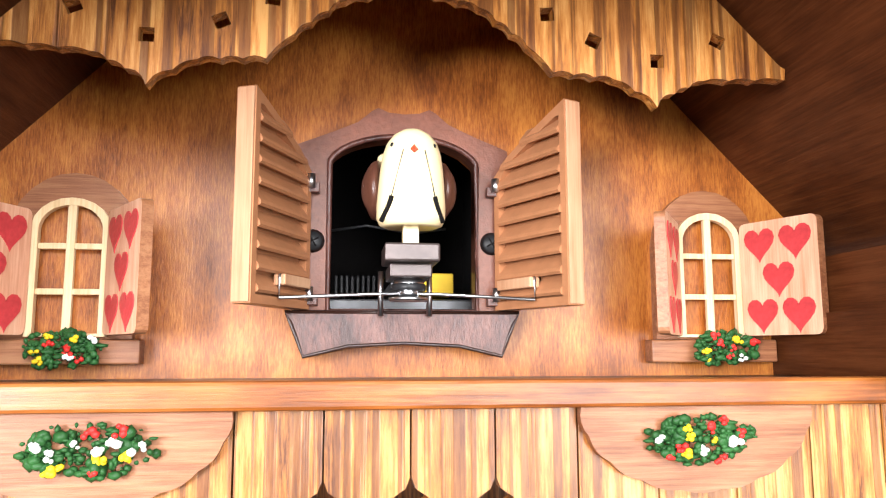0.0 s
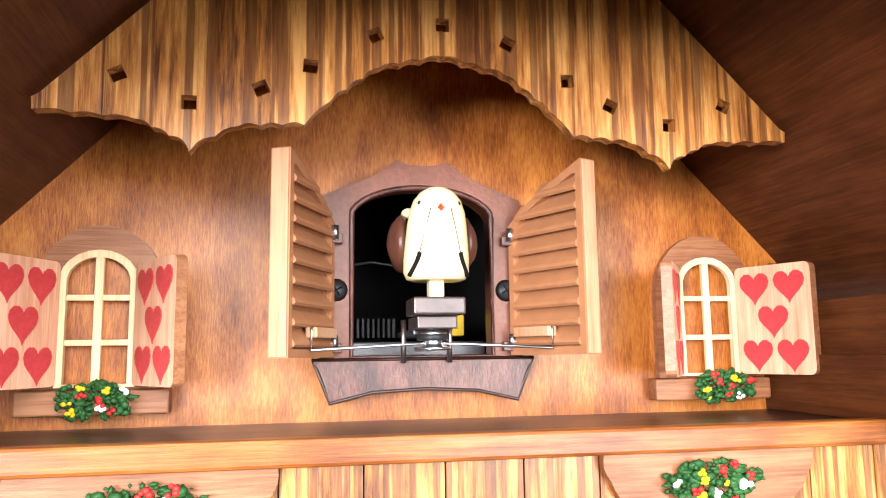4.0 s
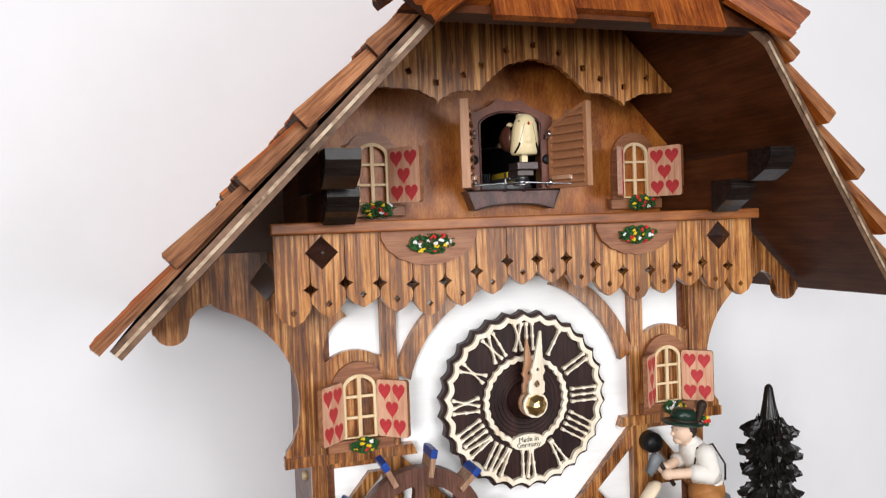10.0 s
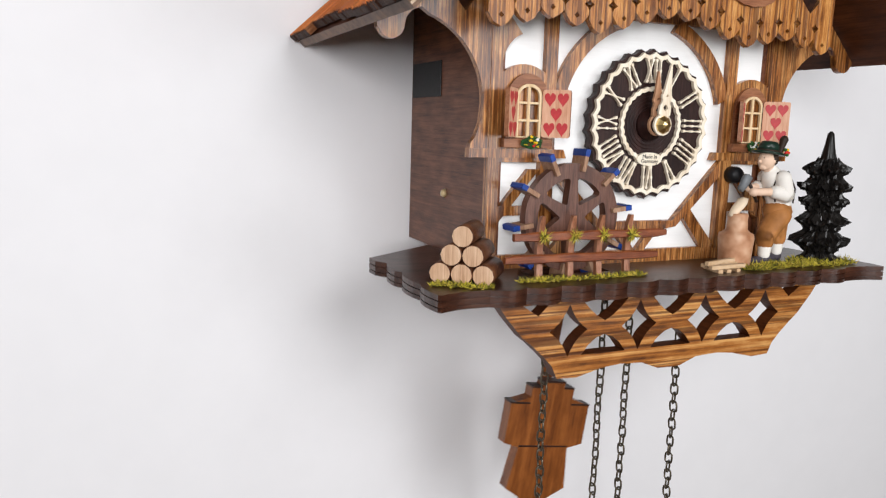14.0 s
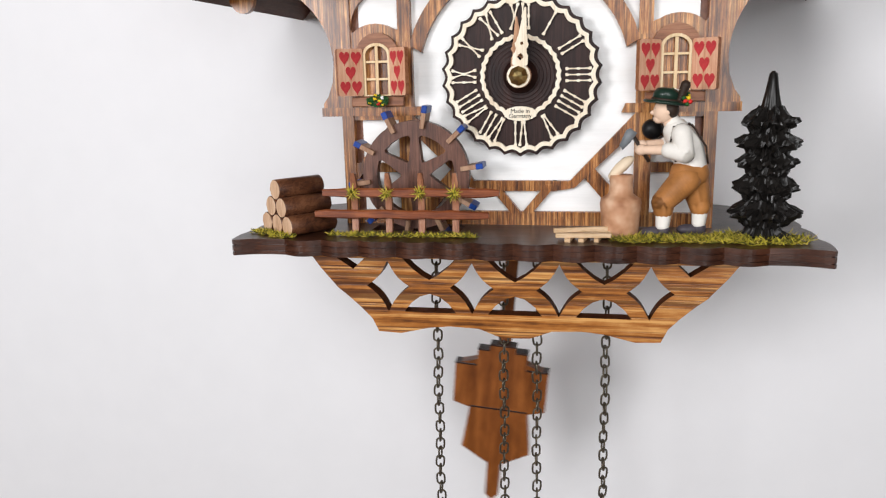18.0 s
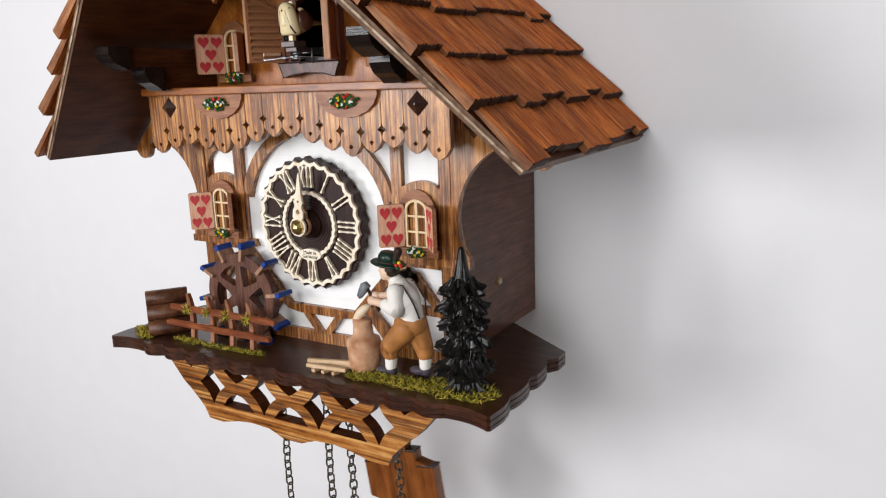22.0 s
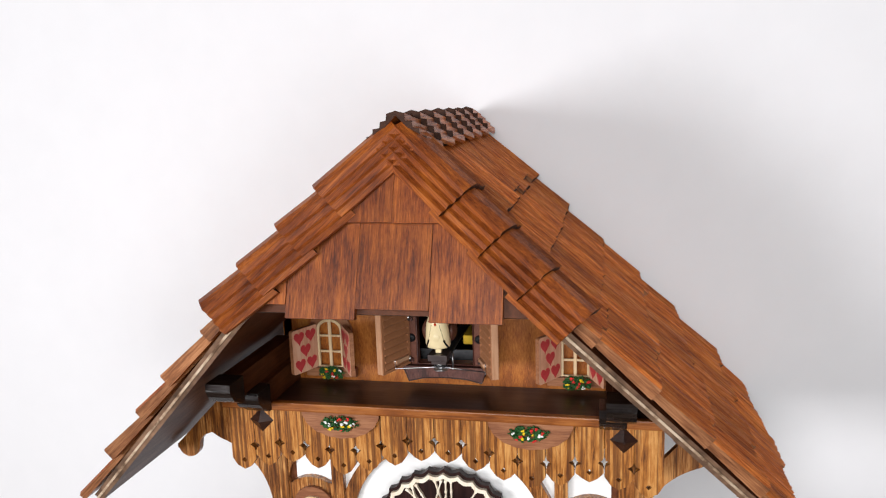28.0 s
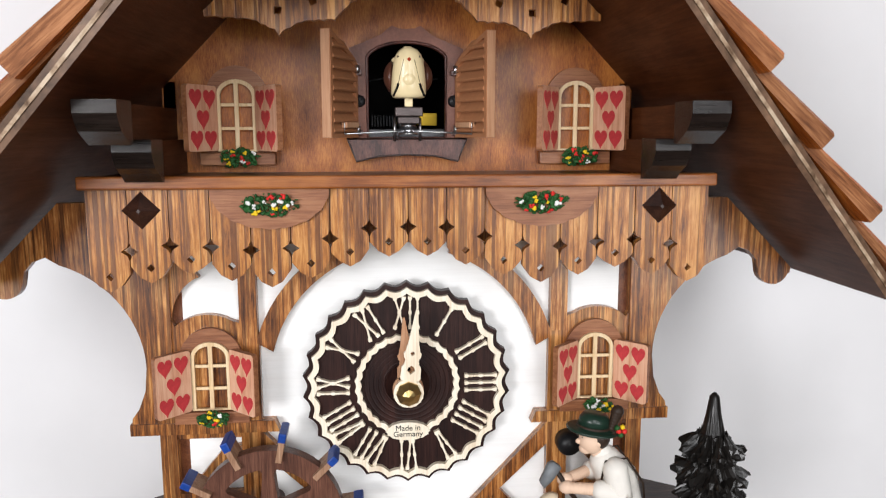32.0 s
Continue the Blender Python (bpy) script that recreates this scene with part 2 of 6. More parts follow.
M_TREE = paint("tree_dark_green", (0.011, 0.0095, 0.0085), 0.28, 0.4, 400, 0.35, coat=0.2)
M_PINBRASS = paint("pin_brass", (0.72, 0.55, 0.3), 0.3, 0.15, 400, 0.05, 0.3)
M_BLOCK = paint("brown_steel", (0.075, 0.055, 0.052), 0.35, 0.4, 260, 0.2, 0.4)
M_IRON = paint("dull_iron", (0.09, 0.09, 0.095), 0.4, 0.3, 300, 0.1, 0.6)
M_PLYL = wood("ply_core", (0.10, 0.055, 0.03), (0.36, 0.25, 0.165), (0.56, 0.44, 0.32), "y", 0.5, 0.4, blotch=0.6)
M_BLUE = paint("blue_paint", (0.012, 0.05, 0.26), 0.35, 0.3, 700, 0.2)
M_PLASTICS = paint("brown_moulding", (0.165, 0.062, 0.040), 0.40, 0.3, 900, 0.3, coat=0.12)
M_ENDCAP = wood("black_lacquer", (0.005, 0.0035, 0.0035), (0.010, 0.007, 0.006), (0.020, 0.014, 0.012), "x", 0.17, 0.8, relief=0.25)
M_WHEEL = wood("wheel_wood", (0.042, 0.015, 0.009), (0.095, 0.036, 0.022), (0.165, 0.070, 0.044), "z", 0.42, 0.8, coat=0.15)
M_PADDLE = wood("paddle_wood", (0.2, 0.1, 0.055), (0.32, 0.18, 0.11), (0.45, 0.28, 0.18), "z", 0.5, 0.8)
M_FENCE = wood("fence_wood", (0.07, 0.014, 0.005), (0.175, 0.043, 0.013), (0.30, 0.090, 0.030), "x", 0.38, 0.8, coat=0.25)
M_POST = wood("fence_post_wood", (0.15, 0.05, 0.022), (0.29, 0.115, 0.058), (0.44, 0.22, 0.13), "z", 0.38, 0.8, coat=0.2)
M_BARK = wood("bark", (0.040, 0.014, 0.007), (0.095, 0.034, 0.015), (0.165, 0.066, 0.030), "y", 0.42, 0.5, relief=0.3, coat=0.12)
M_CUT = wood("cut_wood", (0.40, 0.23, 0.13), (0.55, 0.35, 0.22), (0.66, 0.46, 0.31), "z", 0.6, 0.6)
M_PEND = wood("pendulum_wood", (0.09, 0.024, 0.005), (0.19, 0.055, 0.011), (0.29, 0.095, 0.022), "z", 0.36, 0.6, coat=0.25)


# ---- building helpers ----
def placed(ob):
    m = ob.matrix_basis
    return placed(ob.parent) @ ob.matrix_parent_inverse @ m if ob.parent else m.copy()


def mesh_of(name, bm, materials):
    bmesh.ops.recalc_face_normals(bm, faces=bm.faces)
    me = bpy.data.meshes.new(name)
    bm.to_mesh(me)
    bm.free()
    for m in materials if isinstance(materials, (list, tuple)) else [materials]:
        me.materials.append(m)
    return me


def part(name, bm, material, parent, label="", kind=""):
    """A bmesh, built in the clock's own space, as one mesh object under a thing or a part."""
    me = bm if isinstance(bm, bpy.types.Mesh) else mesh_of(name, bm, material)
    ob = new(name, me)
    if parent:
        ob.parent = parent
        ob.matrix_parent_inverse = placed(parent).inverted()
    return tagged(ob, label, kind=kind)


def piece(name, me, m, parent):
    """An object on a shared mesh, at a pose in the world, under a part."""
    ob = new(name, me)
    ob.parent = parent
    ob.matrix_parent_inverse = placed(parent).inverted()
    ob.matrix_basis = m
    return ob


def thing(name, at, label, category, group="", kind=""):
    ob = new(name)
    ob.empty_display_size = 0.01
    ob.matrix_basis = Matrix.Translation(at)
    return tagged(ob, label, category, group, kind)


def smooth(bm, on=True):
    for f in bm.faces:
        f.smooth = on
    return bm


def add_box(bm, x0, x1, y0, y1, z0, z1, bevel=0.0, mi=0):
    m = Matrix.Translation(((x0 + x1) / 2, (y0 + y1) / 2, (z0 + z1) / 2)) @ Matrix.Diagonal((x1 - x0, y1 - y0, z1 - z0, 1))
    got = bmesh.ops.create_cube(bm, size=1, matrix=m)["verts"]
    if bevel:
        edges = list({e for v in got for e in v.link_edges})
        res = bmesh.ops.bevel(bm, geom=edges, offset=bevel, segments=2, profile=0.5, affect="EDGES")
        got = res["verts"]
    for f in {f for v in got for f in v.link_faces}:
        f.material_index = mi
    return bm


def box(x0, x1, y0, y1, z0, z1, bevel=0.0004):
    return add_box(bmesh.new(), x0, x1, y0, y1, z0, z1, bevel)


def add_plate(bm, outline, y0, y1, holes=(), mi=0, edge_mi=None, to=None):
    """A plate cut from an outline of (x, z) with holes, from y0 (front) to y1 (back). to: maps (x, y, z) to a point."""
    to = to or (lambda x, y, z: (x, y, z))
    edges = []
    for ring in (outline, *holes):
        vs = [bm.verts.new((x, 0, z)) for x, z in ring]
        edges += [bm.edges.new((a, b)) for a, b in zip(vs, vs[1:] + vs[:1])]
    flat = bmesh.ops.triangle_fill(bm, use_beauty=True, use_dissolve=False, edges=edges, normal=(0, -1, 0))
    faces = [g for g in flat["geom"] if isinstance(g, bmesh.types.BMFace)]
    ext = bmesh.ops.extrude_face_region(bm, geom=faces)
    back = [g for g in ext["geom"] if isinstance(g, bmesh.types.BMVert)]
    front = list({v for f in faces for v in f.verts})
    if not back or not front:
        return bm
    for v in back:
        v.co.y = 1.0
    every = set(front) | set(back)
    for f in {f for v in every for f in v.link_faces}:
        side = len({round(v.co.y) for v in f.verts}) > 1
        f.material_index = edge_mi if side and edge_mi is not None else mi
    for v in every:
        v.co = to(v.co.x, y1 if v.co.y > 0.5 else y0, v.co.z)
    return bm


def plate(outline, y0, y1, holes=(), mi=0, edge_mi=None, to=None):
    return add_plate(bmesh.new(), outline, y0, y1, holes, mi, edge_mi, to)


def arc(cx, cz, r, a0, a1, n=12, rz=None):
    return [(cx + r * math.cos(radians(a0 + (a1 - a0) * i / n)), cz + (rz or r) * math.sin(radians(a0 + (a1 - a0) * i / n))) for i in range(n + 1)]


def mirrored(pts):
    """A right half, from the axis outwards, closed into a whole outline."""
    return pts + [(-x, z) for x, z in reversed(pts) if abs(x) > 1e-6]


def scallop(p, q, n, depth, k=4):
    """Points from p to q along n little bows that swell to the left of the way."""
    out = []
    dx, dz = q[0] - p[0], q[1] - p[1]
    ln = math.hypot(dx, dz)
    nx, nz = -dz / ln, dx / ln
    for i in range(n):
        for j in range(k):
            s, b = (i + j / k) / n, math.sin(math.pi * j / k) * depth
            out.append((p[0] + dx * s + nx * b, p[1] + dz * s + nz * b))
    return out


def add_lathe(bm, profile, at, axis="z", n=24, mi=0, squash=(1, 1)):
    """A body turned from (radius, height) along an axis through a point."""
    turn = {"z": Matrix.Identity(4), "y": Matrix.Rotation(radians(-90), 4, "X"), "x": Matrix.Rotation(radians(90), 4, "Y")}[axis]
    m = Matrix.Translation(at) @ turn
    rings = []
    for r, h in profile:
        if r < 1e-7:
            rings.append([bm.verts.new(m @ Vector((0, 0, h)))])
        else:
            rings.append([bm.verts.new(m @ Vector((r * squash[0] * math.cos(2 * math.pi * i / n), r * squash[1] * math.sin(2 * math.pi * i / n), h))) for i in range(n)])
    for a, b in zip(rings, rings[1:]):
        for i in range(n):
            j = (i + 1) % n
            vs = [a[i % len(a)], a[j % len(a)], b[j % len(b)], b[i % len(b)]]
            vs = list(dict.fromkeys(vs))
            if len(vs) > 2:
                f = bm.faces.new(vs)
                f.smooth, f.material_index = True, mi
    for ring, flip in ((rings[0], True), (rings[-1], False)):
        if len(ring) > 2:
            f = bm.faces.new(list(reversed(ring)) if flip else ring)
            f.material_index = mi
    return bm


def lathe(profile, at, axis="z", n=24, squash=(1, 1)):
    return add_lathe(bmesh.new(), profile, at, axis, n, 0, squash)


def add_tube(bm, pts, r, n=8, closed=False, mi=0):
    """A round rod along points."""
    pts = [Vector(p) for p in pts]
    rings = []
    for i, p in enumerate(pts):
        a = pts[i - 1] if i or closed else p
        b = pts[(i + 1) % len(pts)] if i < len(pts) - 1 or closed else p
        d = (b - a).normalized()
        side = d.cross(Vector((0.13, 0.31, 0.94))).normalized()
        up = side.cross(d)
        rings.append([bm.verts.new(p + r * (math.cos(2 * math.pi * k / n) * side + math.sin(2 * math.pi * k / n) * up)) for k in range(n)])
    pairs = list(zip(rings, rings[1:])) + ([(rings[-1], rings[0])] if closed else [])
    for a, b in pairs:
        for k in range(n):
            f = bm.faces.new((a[k], a[(k + 1) % n], b[(k + 1) % n], b[k]))
            f.smooth, f.material_index = True, mi
    if not closed:
        for ring in (rings[0], rings[-1]):
            bm.faces.new(ring).material_index = mi
    return bm


def add_ball(bm, at, r, squash=(1, 1, 1), level=2, mi=0, rough=0.0):
    m = Matrix.Translation(at) @ Matrix.Diagonal((*squash, 1))
    got = bmesh.ops.create_icosphere(bm, subdivisions=level, radius=r, matrix=m)["verts"]
    for v in got:
        if rough:
            d = v.co - Vector(at)
            v.co += d * rough * noise.noise(v.co * 400)
    for f in {f for v in got for f in v.link_faces}:
        f.smooth, f.material_index = True, mi
    return bm


# ---- the room ----
def room():
    # only wall_north is seen; other walls and ceiling are added to hold down bounce
    for name, b in (("wall_north", (-2.2, 2.2, 0.16, 0.26, 0, 2.6)), ("wall_south", (-2.2, 2.2, -3.5, -3.4, 0, 2.6)),
                    ("wall_west", (-2.3, -2.2, -3.4, 0.16, 0, 2.6)), ("wall_east", (2.2, 2.3, -3.4, 0.16, 0, 2.6))):
        part(name, box(*b, 0), M_WALL if name == "wall_north" else M_UNSEEN, None, "smooth white plastered wall" if name == "wall_north" else "unseen wall, added in dark grey to limit bounce light", "structure")
    part("floor", box(-2.3, 2.3, -3.5, 0.26, -0.05, 0, 0), M_FLOOR, None, "oak board floor", "structure")
    part("ceiling", box(-2.3, 2.3, -3.5, 0.26, 2.6, 2.65, 0), M_UNSEEN, None, "unseen ceiling, added in dark grey to limit bounce light", "structure")


room()

# ---- the clock house ----
TOP = 1.3245  # upper face of the base board
FRONT = 0.0245  # face of the timber frame
DZ = 1.4095  # height of the dial's centre
clock = thing("cuckoo_clock", (0, 0.1, TOP), "carved wooden chalet cuckoo clock with shingle roof on the wall", "clock")
RZ, RA = 1.652, radians(46.0)  # ridge height and roof pitch
RC, RS = math.cos(RA), math.sin(RA)


def slope(side, y, v, lift=0.0):
    """A point of the roof: side -1 or 1, y, way down from the ridge, height over the boards."""
    return Vector((side * (v * RC + lift * RS), y, RZ - v * RS + lift * RC))


def house_body():
    under = lambda x: RZ - 0.012 - abs(x) * RS / RC
    for s in (-1, 1):
        x0, x1 = sorted((s * 0.0945, s * 0.0995))
        bm = plate([(FRONT + 0.0045, TOP), (0.158, TOP), (0.158, under(0.0995)), (0.037, under(0.0995)), (0.037, 1.4955), (FRONT + 0.0045, 1.4955)], x0, x1, to=lambda x, y, z: (y, x, z))
        part("side_wall", bm, M_WALNUTZ, clock, "plain walnut-stained side board")
        part("screw", lathe([(0.0, s * 0.0026), (0.0020, s * 0.0022), (0.0030, 0.0)], (s * 0.0995, 0.096, 1.362), "x", 12), M_PINBRASS, clock, "small brass hook eye")
    part("back_panel", box(-0.0945, 0.0945, 0.154, 0.158, TOP, 1.54), M_WALNUTZ, clock)
    part("hanger", box(-0.012, 0.012, 0.158, 0.1605, 1.50, 1.53), M_STEEL, clock, "steel hanging plate at the back")
    part("sound_grille", box(-0.1005, -0.0985, 0.106, 0.155, 1.424, 1.447), M_BLACK, clock, "black side grille")
    part("white_front", plate([(-0.0945, TOP), (0.0945, TOP), (0.0945, 1.4955), (-0.0945, 1.4955)], FRONT + 0.0045, FRONT + 0.0085, [arc(0, DZ, 0.012, 0, 345, 23)]), M_WHITE, clock, "white-painted front board")
    g = [(-0.1, 1.497), (0.1, 1.497), (0.1, under(0.1) + 0.002), (0, under(0) + 0.002), (-0.1, under(0.1) + 0.002)]
    hole = [(-0.0175, 1.5128), (0.0195, 1.5128), (0.0195, 1.5445)] + arc(0.001, 1.5445, 0.0185, 8, 172, 10, 0.0098) + [(-0.0175, 1.5445)]
    part("gable_front", plate(g, 0.037, 0.041, [hole]), M_FACADE, clock, "glossy amber-stained gable board")
    part("deck", box(-0.118, 0.118, -0.0004, 0.037, 1.4958, 1.4994), M_DARK, clock, "dark balcony floor")
    # works box behind the cuckoo door, its shade painted in as near-black
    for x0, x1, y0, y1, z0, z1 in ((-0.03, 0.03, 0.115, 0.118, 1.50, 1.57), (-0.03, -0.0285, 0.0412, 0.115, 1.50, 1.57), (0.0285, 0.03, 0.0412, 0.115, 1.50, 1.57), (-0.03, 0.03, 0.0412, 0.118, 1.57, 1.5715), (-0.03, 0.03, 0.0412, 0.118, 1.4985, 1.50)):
        part("chamber_shade_panel", box(x0, x1, y0, y1, z0, z1, 0), M_PITCH, clock, "cuckoo chamber lining, near-black to stand in for the shade inside")


def roof():
    board = {}
    for s in (-1, 1):
        ey = -0.033 if s > 0 else -0.043
        out = [(-0.044, 0.0), (0.158, 0.0), (0.158, 0.2655), (ey, 0.2655), (-0.071, 0.112)]
        bm = plate(out, -0.0100, -0.0048, mi=0, edge_mi=1, to=lambda y, h, v: slope(s, y, v, h))
        board[s] = part("roof_board", bm, [M_WALNUT, M_PLY], clock, "plywood roof slope, dark stained below")
        # a lighter ply layer along the front edge
        bm = plate([(-0.0716, 0.112), (-0.0712, 0.112), (ey - 0.0002, 0.2655), (ey - 0.0006, 0.2655)], -0.0080, -0.0068, to=lambda y, d, v: slope(s, y, v, d))
        part("ply_layer", bm, M_PLYL, board[s])
    # hip over the front gable
    a, l, r = Vector((0, -0.044, RZ)), Vector((-0.080, -0.0715, 1.5715)), Vector((0.080, -0.0715, 1.5715))
    nrm = (r - l).cross(a - l).normalized()
    nrm = -nrm if nrm.y > 0 else nrm
    up = (a - (l + r) / 2).normalized()

    def hip(x, h, d):
        """x across, h height over the hip board, d way down from its apex."""
        return a + Vector((x, 0, 0)) - up * d + nrm * h

    ln = (a - (l + r) / 2).length
    bm = plate([(0, 0), (0.0815, ln), (-0.0815, ln)], -0.006, 0.0, mi=0, edge_mi=1, to=lambda x, h, d: hip(x, h, d))
    hip_board = part("hip_board", bm, [M_WALNUT, M_DARK], clock, "slanted hip board over the gable")
    return board, hip_board, hip, ln


def timber_frame():
    """One fretted plate: posts, arches, brackets, diagonal braces."""
    y0, y1 = FRONT, FRONT + 0.0045
    for s in (-1, 1):
        q = (lambda pts: [(x * s, z) for x, z in pts])
        post_out = 0.1055
        # upper cheek with bracket under the roof
        bracket = [(post_out, 1.488), (0.1405, 1.488), (0.1715, 1.4565), (0.1712, 1.4540)] + arc(0.1635, 1.4560, 0.0072, -20, -165, 8) + [(0.1555, 1.4600), (0.1520, 1.4640), (0.1470, 1.4660)]
        bracket += arc(0.1565, 1.418, 0.0470, 103, 180, 14)[1:] + [(0.1105, 1.408), (0.1135, 1.400), (0.1165, 1.396), (0.117, 1.391), (post_out, 1.391)]
        cut = [(0.1295, 1.4745), (0.122, 1.484), (0.115, 1.4745), (0.122, 1.4660)]
        part("bracket", plate(q(bracket), y0, y1, [q(cut)]), M_TIMBER, clock, "curved eaves bracket")
        part("post", plate(q([(0.0985, TOP), (post_out, TOP), (post_out, 1.488), (0.0985, 1.488)]), y0 - 0.0005, y1), M_TIMBER, clock)
        part("inner_post", plate(q([(0.0625, 1.3315), (0.0715, 1.3315), (0.0715, 1.392), (0.0625, 1.392)]), y0, y1), M_TIMBER, clock)
        part("window_board", plate(q([(0.0625, 1.386), (0.0985, 1.386), (0.0985, 1.438)] + arc(0.084, 1.424, 0.0185, 45, 125, 8, 0.0165) + [(0.0715, 1.437), (0.0625, 1.430)]), y0 + 0.0004, y1), M_TIMBER, clock)
        part("sill_beam", plate(q([(0.055, 1.3885), (0.1175, 1.3885), (0.1175, 1.3935), (0.057, 1.3935)]), y0 - 0.001, y1), M_TIMBER, clock)
        part("strut", plate(q([(0.063, 1.43), (0.0705, 1.43), (0.0705, 1.488), (0.063, 1.488)]), y0 + 0.0002, y1), M_TIMBER, clock)
        part("corner_brace", plate(q([(0.0985, 1.436)] + arc(0.083, 1.436, 0.0155, 0, 78, 8, 0.021) + [(0.094, 1.466), (0.0985, 1.466)]), y0 + 0.0006, y1), M_TIMBER, clock)
        # arch over the dial
        arch = arc(0, DZ, 0.0585, 14, 72, 16) + arc(0, DZ, 0.0665, 70, 16, 16)
        part("arch", plate(q(arch), y0 + 0.0003, y1), M_TIMBER, clock)
        # lower diagonals
        dg = [(0.0625, 1.388), (0.0625, 1.378), (0.030, 1.3465), (0.018, 1.3445), (0.018, 1.3505), (0.0275, 1.3505)]
        part("brace", plate(q(dg), y0 + 0.0001, y1), M_TIMBER, clock)
        part("foot_brace", plate(q([(0.0345, 1.3535), (0.041, 1.3575), (0.0625, 1.3335), (0.053, 1.3315)]), y0 + 0.0005, y1), M_TIMBER, clock)
        part("foot_brace", plate(q([(0.014, 1.3485), (0.02, 1.3485), (0.006, 1.3315), (0.0, 1.3315)]), y0 + 0.0005, y1), M_TIMBER, clock)
        part("foot_brace", plate(q([(0.0715, 1.382), (0.0785, 1.382), (0.0985, 1.358), (0.0985, 1.350)]), y0 + 0.0005, y1), M_TIMBER, clock)
        part("cross_beam", plate(q([(0.0715, 1.3555), (0.0985, 1.3555), (0.0985, 1.361), (0.0715, 1.361)]), y0 + 0.0003, y1), M_TIMBER, clock)
    part("rail_beam", plate([(-0.02, 1.3445), (0.02, 1.3445), (0.02, 1.3505), (-0.02, 1.3505)], y0 + 0.0007, y1), M_TIMBER, clock)
    part("ground_beam", plate([(-0.0985, TOP), (0.0985, TOP), (0.0985, 1.3325), (-0.0985, 1.3325)], y0 + 0.0009, y1), M_TIMBER, clock)
    part("head_beam", box(-0.0985, 0.0985, y0 + 0.001, y1, 1.470, 1.4935, 0), M_TIMBER, clock)


def balcony():
    part("rail", box(-0.1220, 0.1220, -0.0048, -0.0004, 1.4952, 1.5002, 0.0007), M_BEAM, clock, "smooth honey-brown balcony rail")
    step = 0.0151
    hole_z = [0.0249, 0.0217, 0.0185, 0.0214, 0.0242, 0.0208, 0.0165, 0.0128]
    star_z = [0.0153, 0.0131, 0.0139, 0.0153, 0.0148, 0.0112, 0.0073, 0.0070]
    valance = part("valance", box(-0.119, 0.119, 0.0042, 0.006, 1.482, 1.4951, 0), M_ZEBRA, clock, "striped balcony skirt of pointed boards")
    for i in range(16):
        k = i if i < 8 else 15 - i
        x = (i - 7.5) * step
        tip = 1.4868 - hole_z[k] - 0.0058
        hw = step / 2 - 0.00018
        hz = 1.4868 - hole_z[k]

        def gap(g):
            return 1.4868 - star_z[g if g < 8 else 14 - g] if 0 <= g < 15 else None

        out = []
        for sgn, g in ((1, i), (-1, i - 1)):
            sz = gap(g)
            side = [(x + sgn * hw * 0.62, tip + 0.0023), (x + sgn * hw, tip + 0.0068)]
            if sz:
                side = [(x + sgn * hw * 0.55, tip + 0.0022), (x + sgn * hw, min(tip + 0.0068, sz - 0.0056)), (x + sgn * hw, sz - 0.0034), (x + sgn * (hw - 0.0007), sz - 0.0016), (x + sgn * (hw - 0.0031), sz), (x + sgn * (hw - 0.0007), sz + 0.0016), (x + sgn * hw, sz + 0.0034), (x + sgn * hw, sz + 0.008)]
            side.append((x + sgn * hw, 1.4951))
            out = out + side if sgn == 1 else out + list(reversed(side))
        out = [(x, tip)] + out
        r = 0.0016
        dia = [(x + r, hz), (x, hz + r), (x - r, hz), (x, hz - r)]
        part("picket", plate(out, 0.0, 0.004, [dia]), M_ZEBRA, valance)
    for s in (-1, 1):
        bm = bmesh.new()
        vs = [bm.verts.new((s * 0.1005 + dx, y, 1.4872 + dz)) for dx, dz, y in ((0.0072, 0, 0), (0, 0.0072, 0), (-0.0072, 0, 0), (0, -0.0072, 0), (0.0008, 0, -0.0034), (0, 0.0008, -0.0034), (-0.0008, 0, -0.0034), (0, -0.0008, -0.0034))]
        for a in range(4):
            b = (a + 1) % 4
            bm.faces.new((vs[a], vs[b], vs[b + 4], vs[a + 4]))
        bm.faces.new(vs[4:]), bm.faces.new(vs[:4])
        part("beam_end", bm, M_DARK, clock, "dark faceted square beam end")
        # half-round flower board on the skirt
        cx = s * 0.0525
        rim = []
        for i in range(9):
            a0, a1 = 180 + 20 * i, 180 + 20 * (i + 1)
            p0, p1 = (cx + 0.0222 * math.cos(radians(a0)), 1.4951 + 0.015 * math.sin(radians(a0))), (cx + 0.0222 * math.cos(radians(a1)), 1.4951 + 0.015 * math.sin(radians(a1)))
            rim += scallop(p0, p1, 1, -0.0007)
        part("flower_board", plate(rim + [(cx + 0.0222, 1.4951)], -0.0022, 0.0), M_SURROUND, clock, "scalloped half-round flower board")


